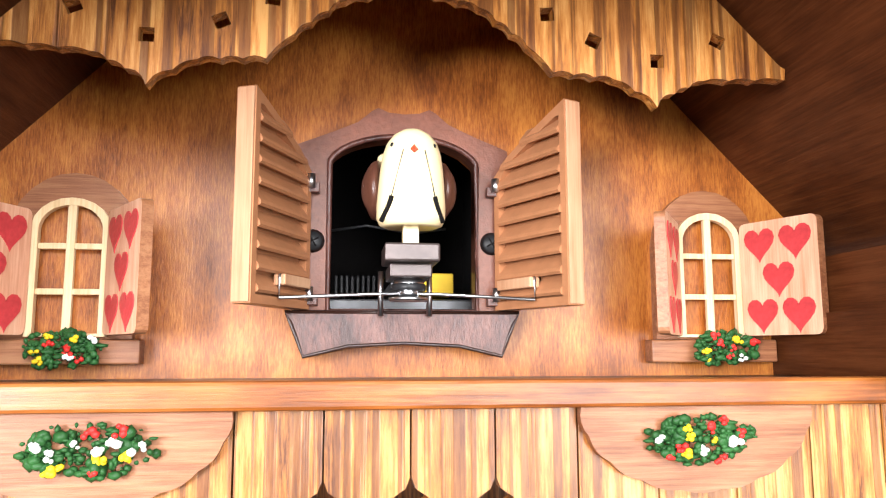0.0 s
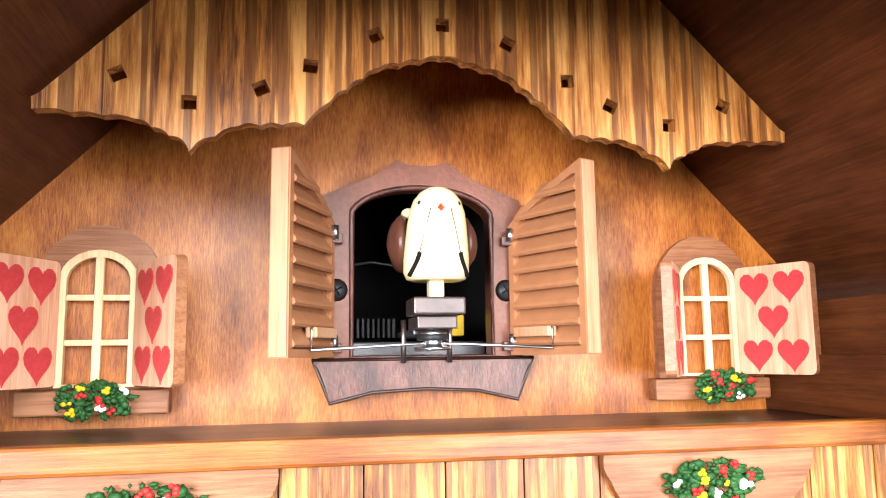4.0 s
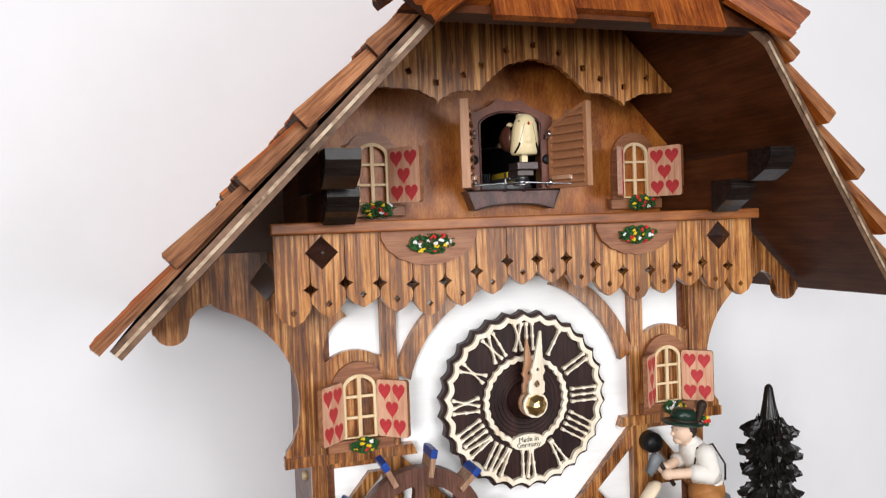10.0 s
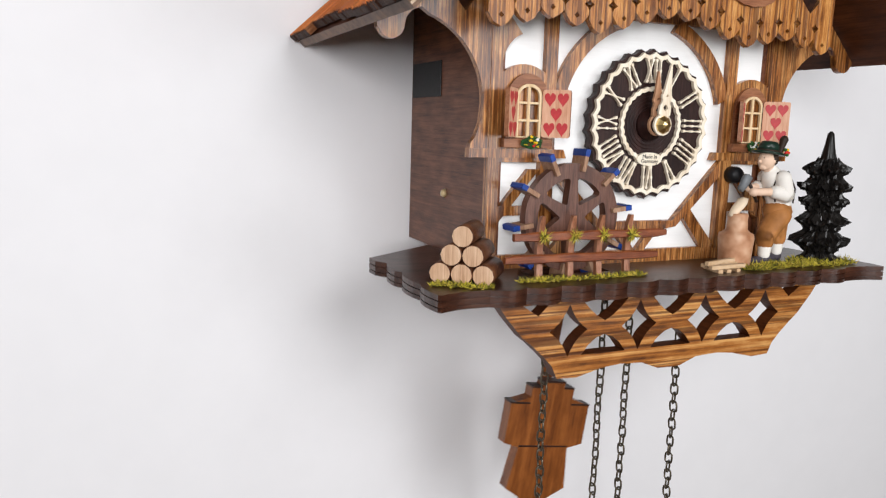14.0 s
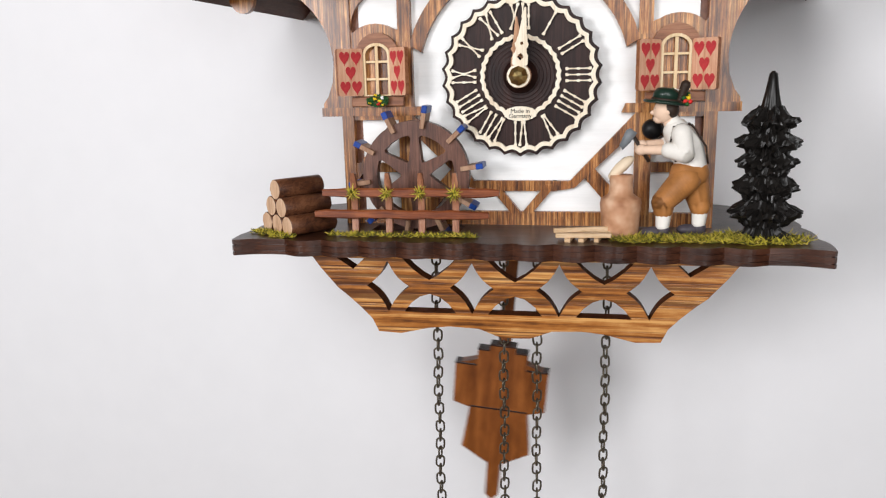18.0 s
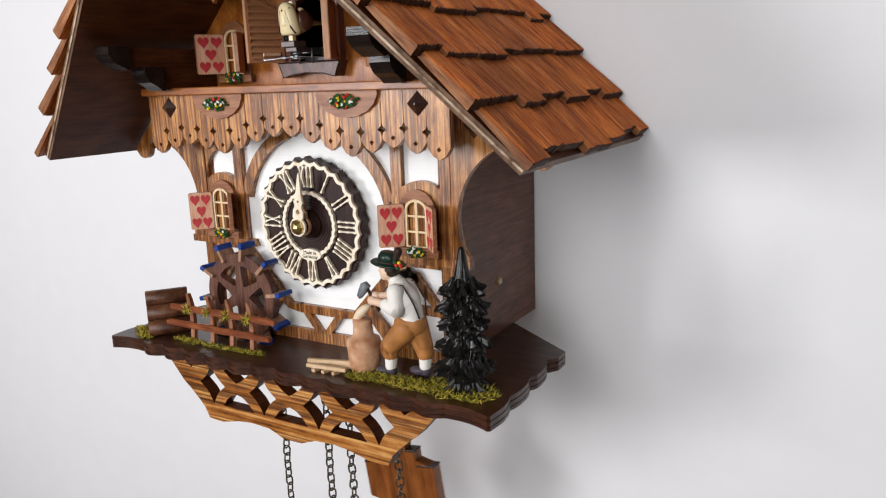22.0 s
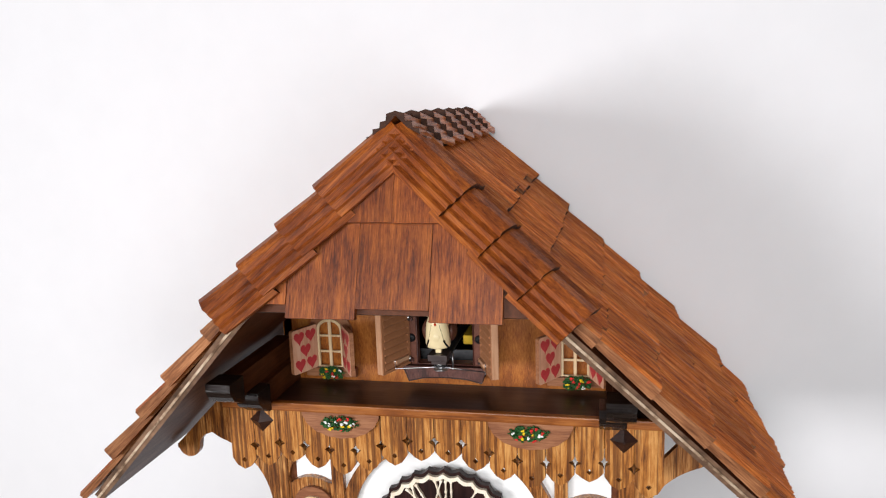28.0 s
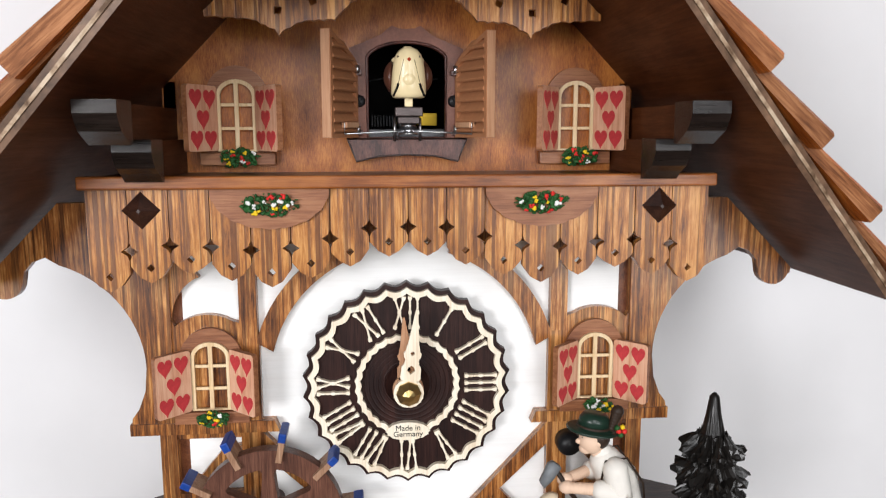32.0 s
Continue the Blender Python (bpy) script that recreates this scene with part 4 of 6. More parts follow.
def cuckoo_door():
    c = 0.0012
    y1 = 0.037
    op = [(c - 0.0164, 1.5138), (c + 0.0164, 1.5138), (c + 0.0164, 1.5462)] + arc(c, 1.5450, 0.0170, 16, 164, 14, 0.0080) + [(c - 0.0164, 1.5462)]
    half = [(0.0235, 1.5128), (0.0237, 1.5505), (0.0160, 1.5536), (0.0102, 1.5562), (0.0072, 1.5588), (0.0058, 1.5596), (0.0035, 1.5586), (0.0, 1.5583)]
    outl = [(c + x, z) for x, z in half] + [(c - x, z) for x, z in reversed(half) if x > 0]
    part("door_surround", plate(outl, 0.0305, y1, [op]), M_PLASTICS, clock, "moulded reddish-brown door surround")
    rim = [(x * 1.0, 0.0303, z) for x, z in op]
    part("opening_rim", add_tube(bmesh.new(), rim, 0.0007, 6, True), M_PLASTICD, clock, "dark rim round the cuckoo opening")
    sill = [(0.0252, 1.5134), (0.0240, 1.5112), (0.0228, 1.5082), (0.0213, 1.5040), (0.012, 1.5062), (0.0, 1.5068)]
    outl = [(c + x, z) for x, z in sill] + [(c - x, z) for x, z in reversed(sill) if x > 0]
    door_apron = part("door_apron", plate(outl, 0.0275, y1), M_PLASTICD, clock, "dark brown grooved apron under the cuckoo door")
    part("apron_rim", add_tube(bmesh.new(), [(x, 0.0275, z) for x, z in outl], 0.0004, 6, True), M_DARK, door_apron)
    for s in (-1, 1):
        ob = part("screw", lathe([(0.0, -0.0010), (0.0018, -0.0009), (0.0026, 0.0)], (c + s * 0.0198, 0.0305, 1.5290), "y", 16), M_BLACK, clock, "black cross-head screw")
        for k in (30, 120):
            a = radians(k)
            x, z = c + s * 0.0198, 1.5290
            dx, dz = 0.0014 * math.cos(a), 0.0014 * math.sin(a)
            part("screw_slot", add_tube(bmesh.new(), [(x - dx, 0.0296, z - dz), (x + dx, 0.0296, z + dz)], 0.00022, 4), M_PITCH, ob)
        # louvred door leaf, swung open
        leaf_w, z0 = 0.0242, 1.5140
        hinge = Vector((c + s * 0.0222, 0.0300, 0))
        turn = 66
        m = Matrix.Translation(hinge) @ Matrix.Rotation(radians(-turn if s > 0 else turn - 180), 4, "Z")
        top = [(leaf_w, 1.5555)] + [(leaf_w * math.cos(radians(a)), 1.5445 + 0.0110 * (math.sin(radians(90 - a)) ** 0.8 if a < 89 else 0)) for a in range(12, 90, 13)] + [(0.0, 1.5440)]
        leaf_out = [(0.0, z0), (leaf_w, z0)] + top
        b = 0.0017
        cut = [(b, z0 + b), (leaf_w - b, z0 + b), (leaf_w - b, 1.5525)] + [(max(b, x - b * 0.4), z - b * 1.3) for x, z in top[1:-1] if x > b * 1.5 and x < leaf_w - b] + [(b, 1.5425)]
        bm = plate(leaf_out, -0.0021, 0.0021, [cut])
        me = mesh_of("door_leaf", bm, M_PLASTIC)
        me.transform(m)
        leaf = part("door_leaf", me, None, clock, "open louvred brown door leaf")
        bm = plate(cut, -0.0003, 0.0003)
        me = mesh_of("leaf_panel", bm, M_PLASTIC)
        me.transform(m)
        part("leaf_panel", me, None, leaf)
        # strip paler than the leaf: light on its edge, put into the colour
        me = mesh_of("leaf_edge", box(leaf_w, leaf_w + 0.0004, -0.0018, 0.0018, z0 + 0.0002, 1.5552, 0.0001), M_LEAFEDGE)
        me.transform(m)
        part("leaf_edge", me, None, leaf, "paler edge strip, coloured as if catching the light")
        side = -1 if s > 0 else 1
        for k in range(9):
            zz = z0 + 0.0022 + k * 0.0041
            wide = leaf_w - 2 * b
            x0 = b
            if zz > 1.5440:
                x0 = b + wide * min(0.85, ((zz - 1.5435) / 0.0105) ** 1.4)
            bm = bmesh.new()
            pr = [(0.0, 0.0004), (-0.0020, -0.0001), (-0.0024, 0.0004), (-0.0022, 0.0011), (-0.0001, 0.0037)]
            vs = [[bm.verts.new((x, side * abs(d), zz + q)) for d, q in pr] for x in (x0, leaf_w - b)]
            for i in range(5):
                j = (i + 1) % 5
                bm.faces.new((vs[0][i], vs[0][j], vs[1][j], vs[1][i]))
            bm.faces.new(vs[0]), bm.faces.new(vs[1])
            for v in bm.verts:
                v.co.y = side * abs(v.co.y) + side * 0.0003
            me = mesh_of("louvre", bm, M_PLASTIC)
            me.transform(m)
            part("louvre", me, None, leaf)
        # lever, pins and pull wire
        lev = box(0.0035, 0.0150, -0.0042 if side < 0 else 0.0016, -0.0016 if side < 0 else 0.0042, 1.5180, 1.5202, 0.0003)
        me = mesh_of("lever", lev, M_LEAFEDGE)
        me.transform(m)
        part("lever", me, None, leaf)
        tip = m @ Vector((0.0150, side * 0.0030, 1.5190))
        part("pull_wire", add_tube(bmesh.new(), [tip + Vector((0, 0, 0.0012)), tip, tip + Vector((0, 0, -0.0035)), (c + s * 0.006, 0.0165, 1.5165), (c, 0.018, 1.5168)], 0.00035, 6), M_STEEL, clock, "bent steel pull wire")
        for z in (1.5160, 1.5405):
            part("hinge_block", box(*sorted((c + s * 0.0185, c + s * 0.0222)), 0.0283, 0.0305, z - 0.0011, z + 0.0011, 0.0002), M_PLASTICD, clock)
            part("hinge_pin", lathe([(0.0009, -0.0014), (0.0009, 0.0016)], (c + s * 0.0203, 0.0278, z + 0.0012), "z", 10), M_STEEL, clock)
    # works seen inside
    part("slide_rail", box(c - 0.0030, c + 0.0030, 0.026, 0.09, 1.5185, 1.5200), M_IRON, clock, "grey steel slide arm")
    part("pivot_post", lathe([(0.0040, 0.0), (0.0040, 0.0007), (0.0021, 0.0009), (0.0021, 0.0022), (0.0031, 0.0024), (0.0031, 0.0042), (0.0024, 0.0044), (0.0024, 0.0056)], (c, 0.018, 1.5152), "z", 20), M_STEEL, clock, "stepped steel pivot bush")
    part("pivot_collar", lathe([(0.0034, 0.0), (0.0036, 0.0003), (0.0036, 0.0011), (0.0034, 0.0014)], (c, 0.018, 1.5172), "z", 20), M_BLACK, clock, "black collar on the bush")
    part("pivot_block", box(c - 0.0042, c + 0.0042, 0.0125, 0.0255, 1.5196, 1.5223, 0.0003), M_BLOCK, clock, "dark block under the bird's carrier")
    for x in (-0.0052, 0.0052):
        part("guide_rod", lathe([(0.0006, 0.0), (0.0006, 0.0095)], (c + x, 0.026, 1.5125), "z", 8), M_STEEL, clock)
    part("frame_plate", box(c - 0.0185, c + 0.0185, 0.046, 0.0475, 1.5085, 1.5175), M_IRON, clock, "grey steel movement plate")
    part("frame_strip", box(c - 0.0185, c + 0.0185, 0.0415, 0.046, 1.5105, 1.5118), M_IRON, clock)
    part("cross_wire", add_tube(bmesh.new(), [(c - 0.018, 0.09, 1.5405), (c - 0.006, 0.09, 1.5425), (c + 0.008, 0.09, 1.5405), (c + 0.018, 0.09, 1.5420)], 0.0004, 6), M_IRON, clock, "thin dark wire inside")
    part("yellow_bellows", box(c + 0.0065, c + 0.0145, 0.052, 0.075, 1.5190, 1.5245), M_YPAPER, clock, "yellow paper bellows top")
    for k in range(9):
        part("coil_turn", box(c - 0.015 + k * 0.0013, c - 0.0142 + k * 0.0013, 0.050, 0.062, 1.5185, 1.5235, 0.0002), M_BLACK, clock)


dial()
for sx in (-1, 1):
    window(-0.0695 if sx < 0 else 0.0744, 1.5083, 0.037, 11 + sx, 66, 57, 0.0198, False)
    window(sx * 0.0825, 1.4000, FRONT, 21 + sx, 45, 43, 0.0160, True)
    flowers(sx * 0.0522, -0.0042, 1.4893, 0.0215, 0.0088, 13, 31 + sx)
cuckoo_door()


# ---- shingles ----
def front_y(v, s):
    eave = -0.033 if s > 0 else -0.043
    return -0.044 - 0.027 * v / 0.112 if v < 0.112 else -0.071 + (eave + 0.071) * (v - 0.112) / 0.146


def shingle_mesh(w, ln, thick, fill, rng):
    """A cleft shingle: across in x, down the slope in -y, ribbed along its length, with an uneven lower edge. fill: wedge under its lower end."""
    bm = bmesh.new()
    k = max(6, int(w / 0.0015))
    rows = []
    edge, wander = 0.0, rng.uniform(-0.0006, 0.0006)
    for i in range(k + 1):
        x = w * i / k
        if i and i < k:
            x += rng.uniform(-0.0003, 0.0003)
        if rng.random() < 0.25:
            edge = rng.uniform(-0.0008, 0.0006)
        rib = (0.0006 if i % 2 else -0.0006) + rng.uniform(-0.0002, 0.0002)
        dy = -ln + edge + wander * i / k
        mid = -ln * 0.5
        th = thick * rng.uniform(0.94, 1.06)
        rows.append([bm.verts.new(p) for p in ((x, 0, 0), (x, 0, thick * 0.42 + rib), (x, mid, thick * 0.72 + rib * 1.1), (x, dy + 0.0005, th + rib), (x, dy, th * 0.8 + rib * 0.5), (x, dy + 0.0002, -fill))])
    for a, b in zip(rows, rows[1:]):
        for q in range(6):
            # faces of the lower end take the colour with shade painted in
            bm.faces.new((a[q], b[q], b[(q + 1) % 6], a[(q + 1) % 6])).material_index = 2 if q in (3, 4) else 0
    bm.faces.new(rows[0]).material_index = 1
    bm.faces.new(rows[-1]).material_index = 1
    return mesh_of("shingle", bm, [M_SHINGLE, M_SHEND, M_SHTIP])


def shingles():
    rng = random.Random(5)
    rows, pitch = 7, 0.0344
    for s in (-1, 1):
        for i in range(rows):
            v0 = 0.0245 + i * pitch
            v1 = v0 + pitch
            y = front_y(min(v1, 0.258), s) - rng.uniform(0.0045, 0.0085)
            if v0 < 0.12:  # beside the hip they end under the hip tiles
                y = front_y(v0 + 0.012, s) - rng.uniform(0.0, 0.0015)
            while y < 0.152:
                w = rng.uniform(0.021, 0.036)
                if y + w > 0.146:
                    w = 0.1585 - y
                drop = rng.choice((0, 0, 0.0035, 0.0045, -0.001)) - 0.0012
                if i == rows - 1:
                    drop = rng.choice((-0.0035, 0, 0.0025))
                low = v0 > 0.12  # below the hip the shingles are longer and lie two deep
                ln = 2.03 * pitch if low else pitch + 0.012
                rise = 0.0024 if i == rows - 1 else 0.0054 if low else 0.0032
                me = shingle_mesh(w - 0.0004, ln, rng.uniform(0.0030, 0.0036) if low else rng.uniform(0.0036, 0.0042), 0.6 * rise, rng)
                d = Vector((s * RC, 0, -RS))
                nrm = Vector((s * RS, 0, RC))
                tilt = rise / ln
                ax_y = (-d - nrm * tilt).normalized()
                ax_x = Vector((0, 1, 0)) if s > 0 else Vector((0, -1, 0))
                ax_z = ax_x.cross(ax_y)
                at = slope(s, y if s > 0 else y + w, v1 + drop - ln, -0.0044)
                m = Matrix((ax_x, ax_y, ax_z)).transposed().to_4x4()
                m.translation = at
                piece("shingle", me, m, board[s])
                y += w


def saddle(a, b, w1, w2, n1, n2, wide1, wide2, thick, raise_end, parent, name, material):
    """A bent cap tile from a to b: two wings along w1 and w2 with outward normals n1 and n2; the far end is raised."""
    bm = bmesh.new()
    ridge_n = (n1 + n2).normalized()
    rng = random.Random(int(1e5 * (b.x + b.y + b.z)))
    k = 8
    cols = [(w1, n1, wide1, (k - i) / k) for i in range(k)] + [(w2, n2, wide2, i / k) for i in range(k + 1)]
    ribs = [(0.0009 if i % 2 else -0.0009) + rng.uniform(-0.0002, 0.0002) for i in range(len(cols))]
    rows = []
    for p, r in ((a, raise_end - 0.0042), (b, raise_end)):
        q = p + ridge_n * r
        low, top = [], []
        for (w, nn, wide, f), rib in zip(cols, ribs):
            nn = ridge_n if f == 0 else nn
            low.append(bm.verts.new(q + w * wide * f))
            top.append(bm.verts.new(q + w * wide * f + nn * (thick * (1.15 if f == 0 else 1) + rib) + (b - a).normalized() * rng.uniform(-0.0003, 0.0003)))
        rows.append((low, top))
    (l0, u0), (l1, u1) = rows
    for i in range(2 * k):
        bm.faces.new((l0[i], l0[i + 1], l1[i + 1], l1[i]))
        bm.faces.new((u0[i], u1[i], u1[i + 1], u0[i + 1]))
        for l, u in ((l0, u0), (l1, u1)):
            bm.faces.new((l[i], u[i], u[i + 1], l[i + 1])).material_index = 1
    for i in (0, 2 * k):
        bm.faces.new((l0[i], l1[i], u1[i], u0[i]))
    # local space: grain along y
    e = (a - b).normalized()
    x = e.cross(ridge_n).normalized()
    m = Matrix((x, e, x.cross(e))).transposed().to_4x4()
    m.translation = b
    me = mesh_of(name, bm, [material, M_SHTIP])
    me.transform(m.inverted())
    return piece(name, me, m, parent)


def caps():
    nl, nr = Vector((-RS, 0, RC)), Vector((RS, 0, RC))
    dl, dr = Vector((-RC, 0, -RS)), Vector((RC, 0, -RS))
    for i in range(7):
        y = 0.159 - i * 0.0292
        a = Vector((0, y, RZ + 0.001))
        b = Vector((0, y - 0.033, RZ + 0.001))
        saddle(a, b, dl, dr, nl, nr, 0.0185, 0.0185, 0.0026, 0.0032, board[1], "ridge_tile", M_SHINGLE)
    apex = Vector((0, -0.0445, RZ - 0.002))
    hn = (hip(0, 1, 0) - hip(0, 0, 0)).normalized()
    for s in (-1, 1):
        end = Vector((s * 0.0805, -0.0735, 1.5715))
        e = (end - apex).normalized()
        n2 = Vector((s * RS, 0, RC))
        w1 = e.cross(hn)
        w1 = w1 if w1.x * s < 0 else -w1
        w2 = e.cross(n2)
        w2 = w2 if w2.y > 0 else -w2
        total = (end - apex).length
        for i in range(4):
            k = 3 - i
            ends = (0.0, 0.385, 0.595, 0.806, 1.012)
            b = apex + e * total * ends[k + 1]
            a = apex + e * max(0.0, total * ends[k] - 0.005)
            saddle(a, b, w1.normalized(), w2.normalized(), hn, n2, 0.0172, 0.0140, 0.0032, 0.0068, hip_board, "hip_tile", M_HIP)


def hip_shingles():
    rng = random.Random(9)
    hw = lambda d: 0.0815 * d / hip_len

    def clip(xa, xb, d0, d1, h0, h1):
        """A trapezoid of the hip between xa and xb from d0 to d1."""
        def at(x, d):
            return max(-hw(d), min(hw(d), x))
        n = 6
        ds = [d0 + (d1 - d0) * i / n for i in range(n + 1)]
        left = [(at(xa, d), d) for d in ds]
        right = [(at(xb, d), d) for d in ds]
        ring = left + list(reversed(right))
        ring = [p for i, p in enumerate(ring) if i == 0 or (abs(p[0] - ring[i - 1][0]) + abs(p[1] - ring[i - 1][1])) > 1e-4]
        c0 = hip((xa + xb) / 2, 0, d1)
        ey = (hip(0, 0, 0) - hip(0, 0, 1)).normalized()
        ex = Vector((1, 0, 0))
        m = Matrix((ex, ey, ex.cross(ey))).transposed().to_4x4()
        m.translation = c0
        inv = m.inverted()

        def to(x, h, d):
            f = (d - d0) / (d1 - d0)
            return inv @ hip(x, h0 * (1 - f) + h1 * f if h > 0.5 else 0.0002, d)

        me = mesh_of("shingle", plate(ring, 0, 1, to=to), M_HIP)
        piece("shingle", me, m, hip_board)

    L = hip_len
    clip(-0.06, 0.0, 0.004, L * 0.53, 0.003, 0.0047)
    clip(0.0002, 0.06, 0.004, L * 0.535, 0.003, 0.0050)
    for xa, xb, low in ((-0.083, -0.0475, 0.96), (-0.0472, -0.0152, 1.03), (-0.0150, 0.0176, 0.975), (0.0179, 0.0492, 1.035), (0.0495, 0.083, 0.99)):
        clip(xa, xb, L * 0.47, L * low, 0.0012, 0.0036)


shingles()
caps()
hip_shingles()


# ---- the cuckoo ----
M_BEAK = paint("beak_red", (0.55, 0.05, 0.015), 0.3, 0.1, 400, 0.05)
BIRD = Vector((0.0012, 0.0125, 1.5262))  # foot of the bird
bird = thing("cuckoo_bird", BIRD, "cream plastic cuckoo with brown wings on its arm", "bird")


def bird_parts():
    x, y, z = BIRD
    bm = bmesh.new()
    # egg-shaped body with a tail that runs back and down
    prof = [(0.0, 0.0040), (0.0050, 0.0033), (0.0060, 0.0037), (0.0066, 0.0050), (0.0066, 0.0078), (0.0063, 0.0116), (0.0060, 0.0148), (0.0056, 0.0175), (0.0048, 0.0199), (0.0035, 0.0216), (0.0019, 0.0226), (0.0, 0.0230)]
    add_lathe(bm, prof, (x, y, z), "z", 24, 0, (1.05, 0.84))
    for v in bm.verts:
        f = (v.co.z - z) / 0.024
        v.co.y += 0.0034 * (0.55 - f)
    add_ball(bm, (x, y + 0.0062, z + 0.0106), 0.0068, (0.94, 1.75, 1.0), 3)
    tail = [bm.verts.new((x + a, y + b2, z + c2)) for a, b2, c2 in ((-0.0026, 0.012, 0.0085), (0.0026, 0.012, 0.0085), (0.0032, 0.031, 0.0100), (-0.0032, 0.031, 0.0100), (-0.0026, 0.012, 0.0130), (0.0026, 0.012, 0.0130), (0.0030, 0.031, 0.0118), (-0.0030, 0.031, 0.0118))]
    for f in ((0, 1, 2, 3), (4, 7, 6, 5), (0, 4, 5, 1), (1, 5, 6, 2), (2, 6, 7, 3), (3, 7, 4, 0)):
        bm.faces.new([tail[k] for k in f])
    bm = smooth(bm)
    part("body", bm, M_CREAM, bird, "smooth cream body")
    part("leg", box(x - 0.0016, x + 0.0016, y + 0.0005, y + 0.0036, z, z + 0.0062, 0.0003), M_CREAM, bird)
    part("carrier", box(x - 0.0054, x + 0.0054, y - 0.003, y + 0.0085, z - 0.0038, z - 0.0002, 0.0004), M_BLOCK, bird, "dark block that carries the bird")
    bm = bmesh.new()
    vs = [bm.verts.new((x + a, y + b2, z + c2)) for a, b2, c2 in ((-0.0012, -0.0046, 0.0180), (0.0012, -0.0046, 0.0180), (0, -0.0044, 0.0196), (0, -0.0066, 0.0174), (0, -0.0046, 0.0168))]
    for f in ((0, 2, 3), (2, 1, 3), (0, 3, 4), (3, 1, 4), (0, 4, 1, 2)):
        bm.faces.new([vs[k] for k in f])
    part("beak", bm, M_BEAK, bird, "small orange-red beak")
    for s in (-1, 1):
        part("eye", add_ball(bmesh.new(), (x + s * 0.0040, y - 0.0030, z + 0.0190), 0.00070, (0.8, 1, 1), 2), M_BLACK, bird)
    # bib that drops open when it calls, hung at the beak
    bm = bmesh.new()
    rows = []
    for i in range(8):
        f = i / 7
        hw = 0.0016 + 0.0023 * f + 0.0016 * max(0, f - 0.7)
        zz = z + 0.0192 - f * 0.0146
        yy = y - 0.0047 - 0.0008 * math.sin(math.pi * min(1, f * 1.1)) + 0.0020 * max(0, f - 0.75) * 2 + 0.0004 * f
        rows.append([(x + hw * k, yy + 0.0010 * k * k, zz) for k in (-1, -0.5, 0, 0.5, 1)])
    front = [[bm.verts.new(p) for p in r] for r in rows]
    back = [[bm.verts.new((p[0], p[1] + 0.0014, p[2])) for p in r] for r in rows]
    for a, b2 in ((front, back),):
        for i in range(7):
            for j in range(4):
                bm.faces.new((a[i][j], a[i][j + 1], a[i + 1][j + 1], a[i + 1][j])).smooth = True
                bm.faces.new((b2[i][j], b2[i + 1][j], b2[i + 1][j + 1], b2[i][j + 1])).smooth = True
            for j in (0, 4):
                bm.faces.new((a[i][j], a[i + 1][j], b2[i + 1][j], b2[i][j]))
        for i in (0, 7):
            for j in range(4):
                bm.faces.new((a[i][j], b2[i][j], b2[i][j + 1], a[i][j + 1]))
    me = mesh_of("bib", bm, M_CREAM)
    pivot = Vector((x, y - 0.004, z + 0.0062))
    me.transform(Matrix.Translation(-pivot))
    bib = new("bib", me)
    # dark seams beside the bib that open into gaps at its foot
    for s in (-1, 1):
        skin = lambda xx, zz, r: (x + s * xx, y + 0.0034 * (0.55 - zz / 0.024) - 0.85 * math.sqrt(r ** 2 - (xx / 1.05) ** 2), z + zz)
        seam = [skin(0.0021 + 0.0022 * g / 6, 0.0178 - 0.0092 * g / 6, 0.0056 + 0.0009 * g / 6) for g in range(7)]
        part("bib_seam", add_tube(bmesh.new(), seam, 0.00010, 5), M_PITCH, bird, "thin seam beside the bib")
        gap = [skin(0.0042 + 0.0019 * (g / 6) ** 1.3, 0.0088 - 0.0046 * g / 6, 0.0066) for g in range(7)]
        part("bib_slot", add_tube(bmesh.new(), gap, 0.00050, 6), M_PITCH, bird, "dark gap at the foot of the bib")
        part("wing_peg", add_ball(bmesh.new(), (x + s * 0.0050, y + 0.0062, z + 0.0184), 0.0018, (0.9, 1.2, 0.7), 2), M_CREAM, bird, "cream peg that holds the wing")
    part("crest", box(x - 0.0017, x + 0.0017, y + 0.0030, y + 0.0065, z + 0.0190, z + 0.0236, 0.0005), M_CREAM, bird)
    bib.parent = bird
    tagged(bib, "cream lower jaw and bib")
    wings = []
    for s in (-1, 1):
        bm = bmesh.new()
        add_ball(bm, (s * 0.0008, 0.0020, -0.0064), 0.0063, (0.34, 0.95, 1.0), 3)
        for v in bm.verts:
            v.co.x += s * 0.0012 * math.sin(max(0, -v.co.z) / 0.0135 * math.pi)
            if v.co.x * s > 0.0012:
                v.co.x += s * 0.00022 * math.sin(v.co.z * 3800 + v.co.y * 900)
        me = mesh_of("wing", bm, M_WING)
        w = new("wing", me)
        w.parent = bird
        tagged(w, "glossy dark brown wing with moulded feathers")
        wings.append((s, w))
    return bib, pivot - BIRD, wings


BIB, BIB_AT, WINGS = bird_parts()


